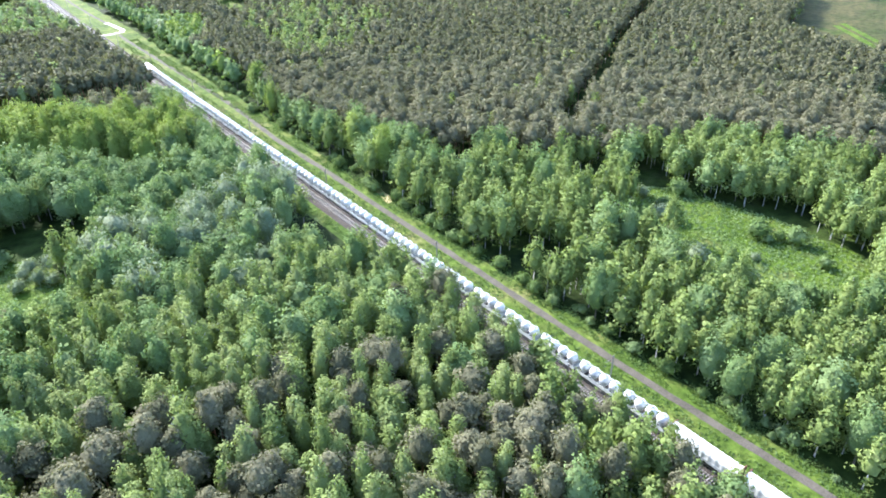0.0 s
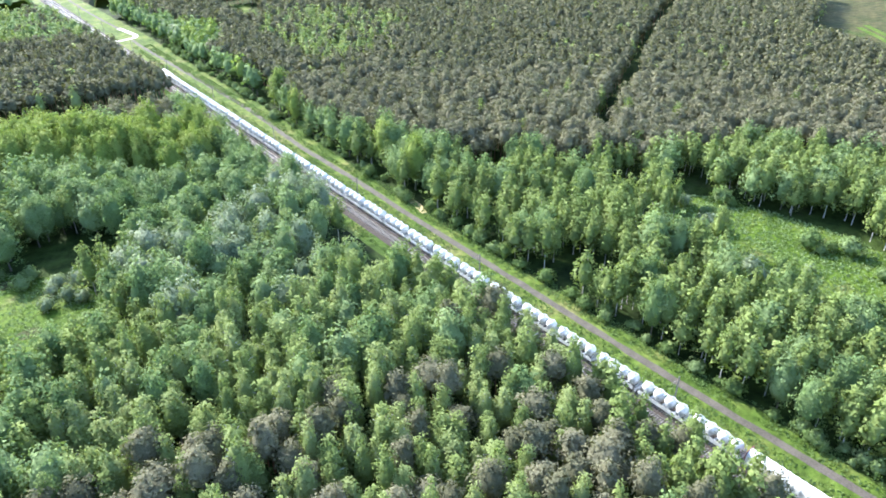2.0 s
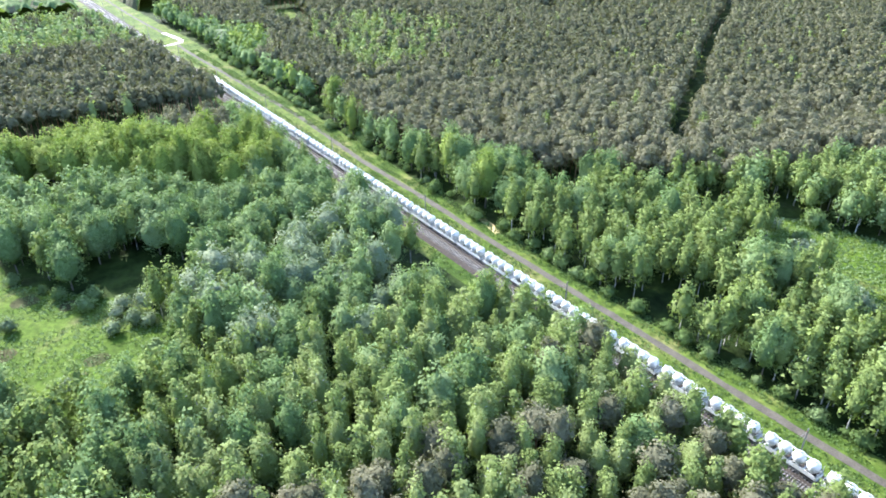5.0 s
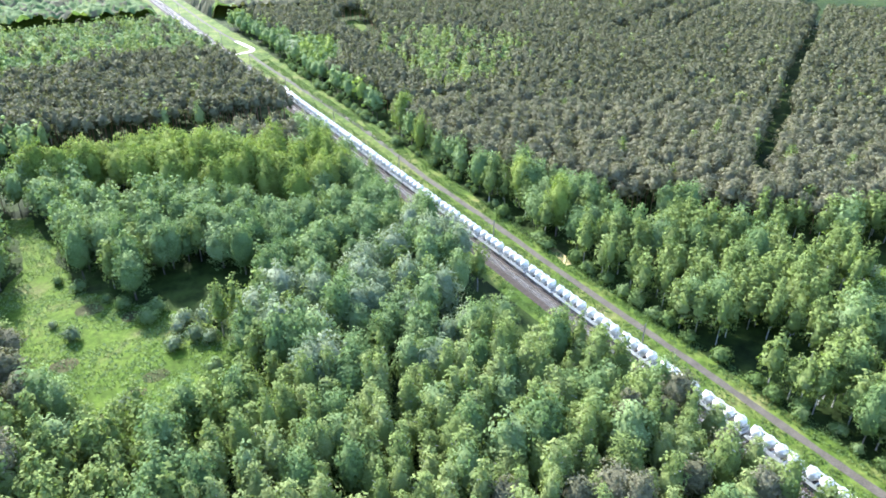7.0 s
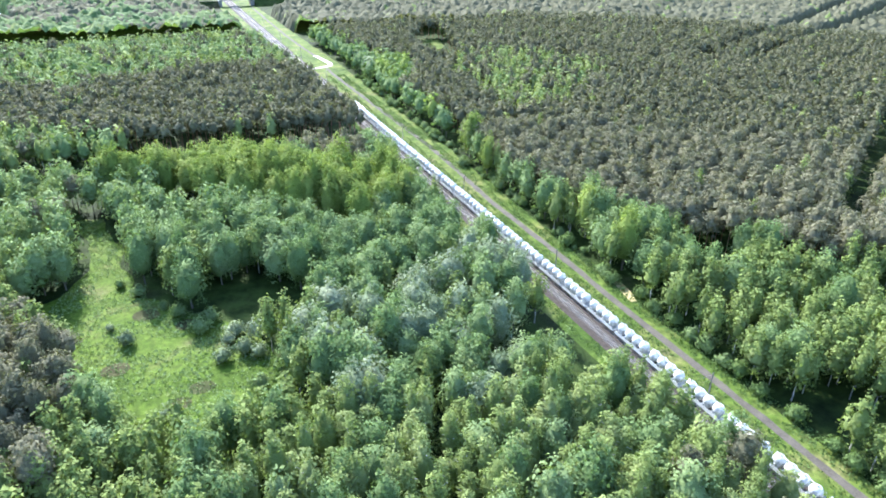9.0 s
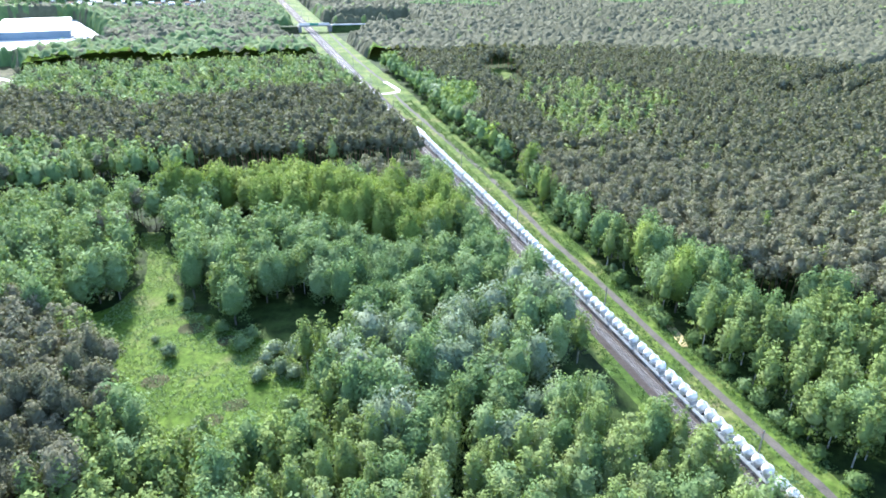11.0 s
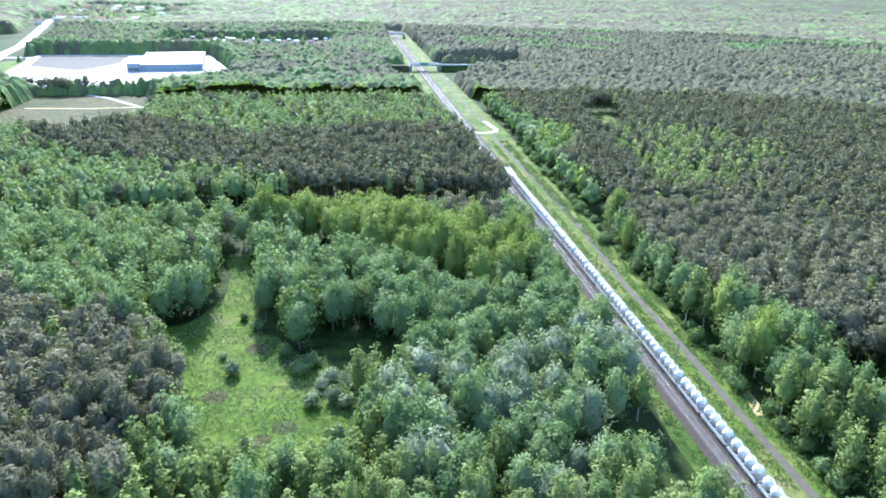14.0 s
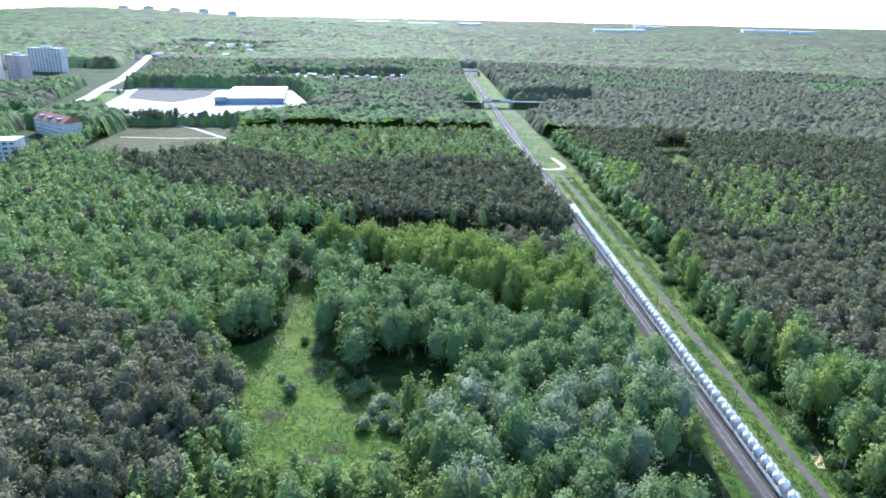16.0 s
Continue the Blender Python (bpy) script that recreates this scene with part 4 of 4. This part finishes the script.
# ---- road bridge ----
def road_bridge(y, x0, x1, z):
    ob = tagged(new("road_bridge"), "concrete road bridge crossing over the railway", "bridge")
    part("deck", boxed(x0, x1, y - 5, y + 5, z - 1.1, z, bevel=0.08), CONCRETE, ob)
    for s in (-1, 1):
        part("parapet", boxed(x0, x1, y + s * 4.85 - 0.12, y + s * 4.85 + 0.12, z, z + 1.0, bevel=0.03), WALL_PALE, ob)
    part("abutment", boxed(x0 - 1.5, x0 + 2.0, y - 5.4, y + 5.4, -0.3, z - 1.1), CONCRETE, ob)
    part("abutment", boxed(x1 - 2.0, x1 + 1.5, y - 5.4, y + 5.4, -0.3, z - 1.1), CONCRETE, ob)
    return ob


main_bridge = road_bridge(803, -12, 20, 7.0)
screen = part("noise_screen", boxed(-1.5, 7.5, 797.9, 798.05, 7.0, 9.2), GREEN_PAINT, main_bridge, "green screen over the tracks")
road_bridge(1165, -13, 14, 7.0)


def embankment(name, x0, x1, y, z):
    v = [(x0, y - 5, z), (x1, y - 5, z * 0.9), (x1, y + 5, z * 0.9), (x0, y + 5, z), (x0, y - 14, 0), (x1, y - 14, 0), (x1, y + 14, 0), (x0, y + 14, 0)]
    f = [(0, 1, 2, 3), (4, 5, 1, 0), (3, 2, 6, 7), (4, 0, 3, 7), (5, 6, 2, 1)]
    tagged(new(name, mesh_of(name, v, f, GROUND)), "dark grassy road embankment", "embankment", kind="structure")


embankment("embankment", 21.6, 150, 803, 6.6)
embankment("embankment_west", -90, -13.6, 803, 6.6)
ribbon("bridge_road", [(21.6, 803), (110, 803)], 8, 6.75, PALE_ROAD, "pale carriageway on the embankment", "road", 0.1)
fence = bmesh.new()
box(fence, 21.6, 100, 798.3, 798.45, 6.6, 7.7)
tagged(new("guard_rail", bm_mesh("guard_rail", fence, WALL_PALE)), "pale guard rail along the embankment road", "guard rail", kind="structure")


# ---- store, houses, blocks ----
store = tagged(new("store_building"), "large flat-roofed store with pale roof and blue-grey walls", "store")
store.matrix_basis = pose(-263, 850, 0, 0, 0, 8)
part("hall", boxed(-32, 30, -52, 50, 0, 6.6), WALL_BLUE, store)
part("roof", boxed(-32.6, 30.6, -52.6, 50.6, 6.6, 7.3), ROOF_WHITE, store, "pale flat roof")
part("entrance", boxed(-41, -29, -55, -22, 0, 8.2), WALL_BLUE, store)
part("entrance_roof", boxed(-41.4, -28.6, -55.4, -21.6, 8.2, 8.8), ROOF_WHITE, store)
for i in range(4):
    part("shop_window", boxed(-40 + 2.6 * i, -38 + 2.6 * i, -55.08, -55.02, 1, 4), GLASS, store)
for i in range(6):
    part("roof_unit", boxed(-24 + 7.5 * i, -21.5 + 7.5 * i, -20 + 14 * (i % 3), -17 + 14 * (i % 3), 7.3, 8.6, bevel=0.1), GREY, store)

CAR_PAINTS = [rough_material("car_paint_" + n, tuple(0.8 * c for c in col), col, 0.5, 0.25) for n, col in (("white", (0.7, 0.7, 0.7)), ("dark", (0.05, 0.05, 0.06)), ("silver", (0.4, 0.41, 0.42)), ("red", (0.35, 0.04, 0.03)), ("blue", (0.05, 0.1, 0.25)))]
TYRE = rough_material("tyre_rubber", (0.015, 0.015, 0.015), (0.035, 0.035, 0.035), 2.0, 0.9)


def car(paint, word):
    ob = tagged(new("parked_car"), word + " parked car on the pale yard", "car", "parked cars")
    bm = boxed(-0.88, 0.88, -2.15, 2.15, 0.3, 0.85, bevel=0.12)
    part("body", bm, paint, ob)
    cab = boxed(-0.78, 0.78, -1.3, 0.9, 0.85, 1.42, bevel=0.2)
    part("cabin", cab, GLASS, ob)
    for sx in (-0.8, 0.8):
        for sy in (-1.3, 1.3):
            w = bmesh.new()
            rod(w, (sx - 0.1, sy, 0.32), (sx + 0.1, sy, 0.32), 0.32, 10)
            part("wheel", w, TYRE, ob)
    return ob


masters = []
for (paint, word), px in zip(zip(CAR_PAINTS, ("white", "dark", "silver-grey", "red", "blue")), range(5)):
    c = car(paint, word)
    c.matrix_basis = pose(-330 + 8 * px, 716, 0.06, 0, 0, 90)
    masters.append(c)
for row in range(5):
    for k in range(26):
        if random.random() < 0.5:
            copy_thing(random.choice(masters), pose(-352 + 5.2 * k + random.uniform(-0.4, 0.4), 690 + row * 9 + 0.12 * k, 0.06, 0, 0, random.choice((2, 182)) + random.uniform(-3, 3)))
for k in range(26):
    copy_thing(random.choice(masters), pose(-214 + random.uniform(-12, 12), 738 + 2.6 * k, 0.06, 0, 0, 92))


def block(name, x, y, w, d, h, floors, cols, turn, wall, label):
    ob = tagged(new(name), label, "apartment block")
    ob.matrix_basis = pose(x, y, float(height(x, y)), 0, 0, turn)
    part("wall", boxed(-w / 2, w / 2, -d / 2, d / 2, -1, h), wall, ob)
    part("roof", boxed(-w / 2 - 0.4, w / 2 + 0.4, -d / 2 - 0.4, d / 2 + 0.4, h, h + 0.8), GREY, ob)
    part("lift_house", boxed(-w / 6, w / 6, -d / 5, d / 5, h + 0.8, h + 3.6), wall, ob)
    pane = bm_mesh("window", boxed(-w / cols * 0.3, w / cols * 0.3, -0.06, 0.06, -0.75, 0.75), GLASS)
    ledge = bm_mesh("balcony", boxed(-w / cols * 0.45, w / cols * 0.45, -1.1, 0, -1.4, -0.5), WALL_PALE)
    for fl in range(floors):
        z = (fl + 0.55) * h / floors
        for c in range(cols):
            px = -w / 2 + (c + 0.5) * w / cols
            part("window", pane, None, ob, at=Matrix.Translation((px, -d / 2 - 0.03, z)))
            if c % 2:
                part("balcony", ledge, None, ob, at=Matrix.Translation((px, -d / 2, z)))
    return ob


block("apartment_block", -648, 1000, 40, 14, 32, 11, 8, -28, WALL_PALE, "tall pale apartment block with rows of balconies")
block("apartment_block", -600, 985, 30, 14, 32, 11, 6, -28, WALL_PINK, "tall pale pink apartment block with balconies")
block("apartment_block", -625, 1110, 52, 14, 33, 11, 10, -10, WALL_PALE, "wide tall pale apartment block behind trees")
block("apartment_block", -600, 905, 26, 14, 30, 10, 5, -35, WALL_PALE, "narrow tall pale apartment block beside the road")
block("low_block", -372, 515, 44, 16, 13, 4, 10, 8, WALL_PALE, "low flat-roofed pale housing block at the wood")
for sx, sy, sh in ((-1500, 3600, 45), (-1400, 3650, 48), (-1290, 3700, 46), (-1180, 3800, 50), (-1050, 3850, 44)):
    block("tower_block", sx, sy, 42, 30, sh, 8, 4, 0, WALL_PALE, "distant pale tower block on the skyline")


def gable_house(x, y, w, d, h, rise, turn, wall, roof, label, floors=1, cols=3, name="house"):
    ob = tagged(new(name), label, "house", "houses at the wood's edge" if name == "house" else "")
    ob.matrix_basis = pose(x, y, float(height(x, y)), 0, 0, turn)
    part("wall", boxed(-w / 2, w / 2, -d / 2, d / 2, -0.5, h), wall, ob)
    v = [(-w / 2 - 0.4, -d / 2 - 0.5, h), (w / 2 + 0.4, -d / 2 - 0.5, h), (w / 2 + 0.4, d / 2 + 0.5, h), (-w / 2 - 0.4, d / 2 + 0.5, h), (-w / 2 - 0.4, 0, h + rise), (w / 2 + 0.4, 0, h + rise)]
    part("roof", mesh_of("roof", v, [(0, 1, 5, 4), (2, 3, 4, 5), (0, 4, 3), (1, 2, 5), (0, 3, 2, 1)], roof), None, ob)
    pane = bm_mesh("window", boxed(-0.6, 0.6, -0.05, 0.05, -0.7, 0.7), GLASS)
    for fl in range(floors):
        for c in range(cols):
            part("window", pane, None, ob, at=Matrix.Translation((-w / 2 + (c + 0.5) * w / cols, -d / 2 - 0.03, (fl + 0.55) * h / floors)))
    return ob


long_house = gable_house(-368, 606, 46, 15, 12, 5, -38, WALL_PALE, ROOF_RED, "long housing block with steep red tiled roof", 4, 12, "long_house")
for i in range(3):
    part("dormer", boxed(-16 + 14 * i, -12 + 14 * i, -6.6, -3, 12.2, 15.2), WALL_BLUE, long_house)
for i in range(46):
    hx, hy = random.uniform(-335, -100), random.uniform(955, 1150)
    gable_house(hx, hy, random.uniform(4, 8), random.uniform(4, 6), random.uniform(2.4, 3.2), 1.6, random.uniform(-30, 30), random.choice((WALL_PALE, WALL_PINK)), random.choice((ROOF_RED, ROOF_WHITE, GREY)), "small allotment hut with a low pitched roof", 1, 2)
for i in range(34):
    hx, hy = random.uniform(-600, -430), random.uniform(1330, 1750)
    gable_house(hx, hy, random.uniform(9, 22), random.uniform(8, 12), random.uniform(4, 7), 3, random.uniform(-40, 40), random.choice((WALL_PALE, WALL_PINK)), random.choice((ROOF_RED, ROOF_WHITE, ROOF_WHITE)), "small pale house beside the main road", 2, 4)
for hx, hy, w in ((700, 3000, 120), (820, 3050, 90), (1500, 3300, 200), (1650, 3250, 120), (-60, 3300, 140), (150, 3400, 110), (-300, 3500, 150), (1000, 3400, 150)):
    hall = tagged(new("warehouse"), "distant low white warehouse hall", "warehouse", "far halls")
    hall.matrix_basis = pose(hx, hy, float(height(hx, hy)), 0, 0, random.uniform(-10, 10))
    part("wall", boxed(-w / 2, w / 2, -25, 25, 0, 22), WALL_PALE, hall)
    part("roof", boxed(-w / 2 - 0.5, w / 2 + 0.5, -25.5, 25.5, 22, 23), ROOF_WHITE, hall)

# single sleepers of the nearer stretch
for i in range(300):
    part("sleeper", SLEEPER, None, track_obs[0], at=pose(random.uniform(-0.03, 0.03), 40 + 0.65 * i, random.uniform(-0.01, 0.01), 0, 0, random.uniform(-0.6, 0.6)))
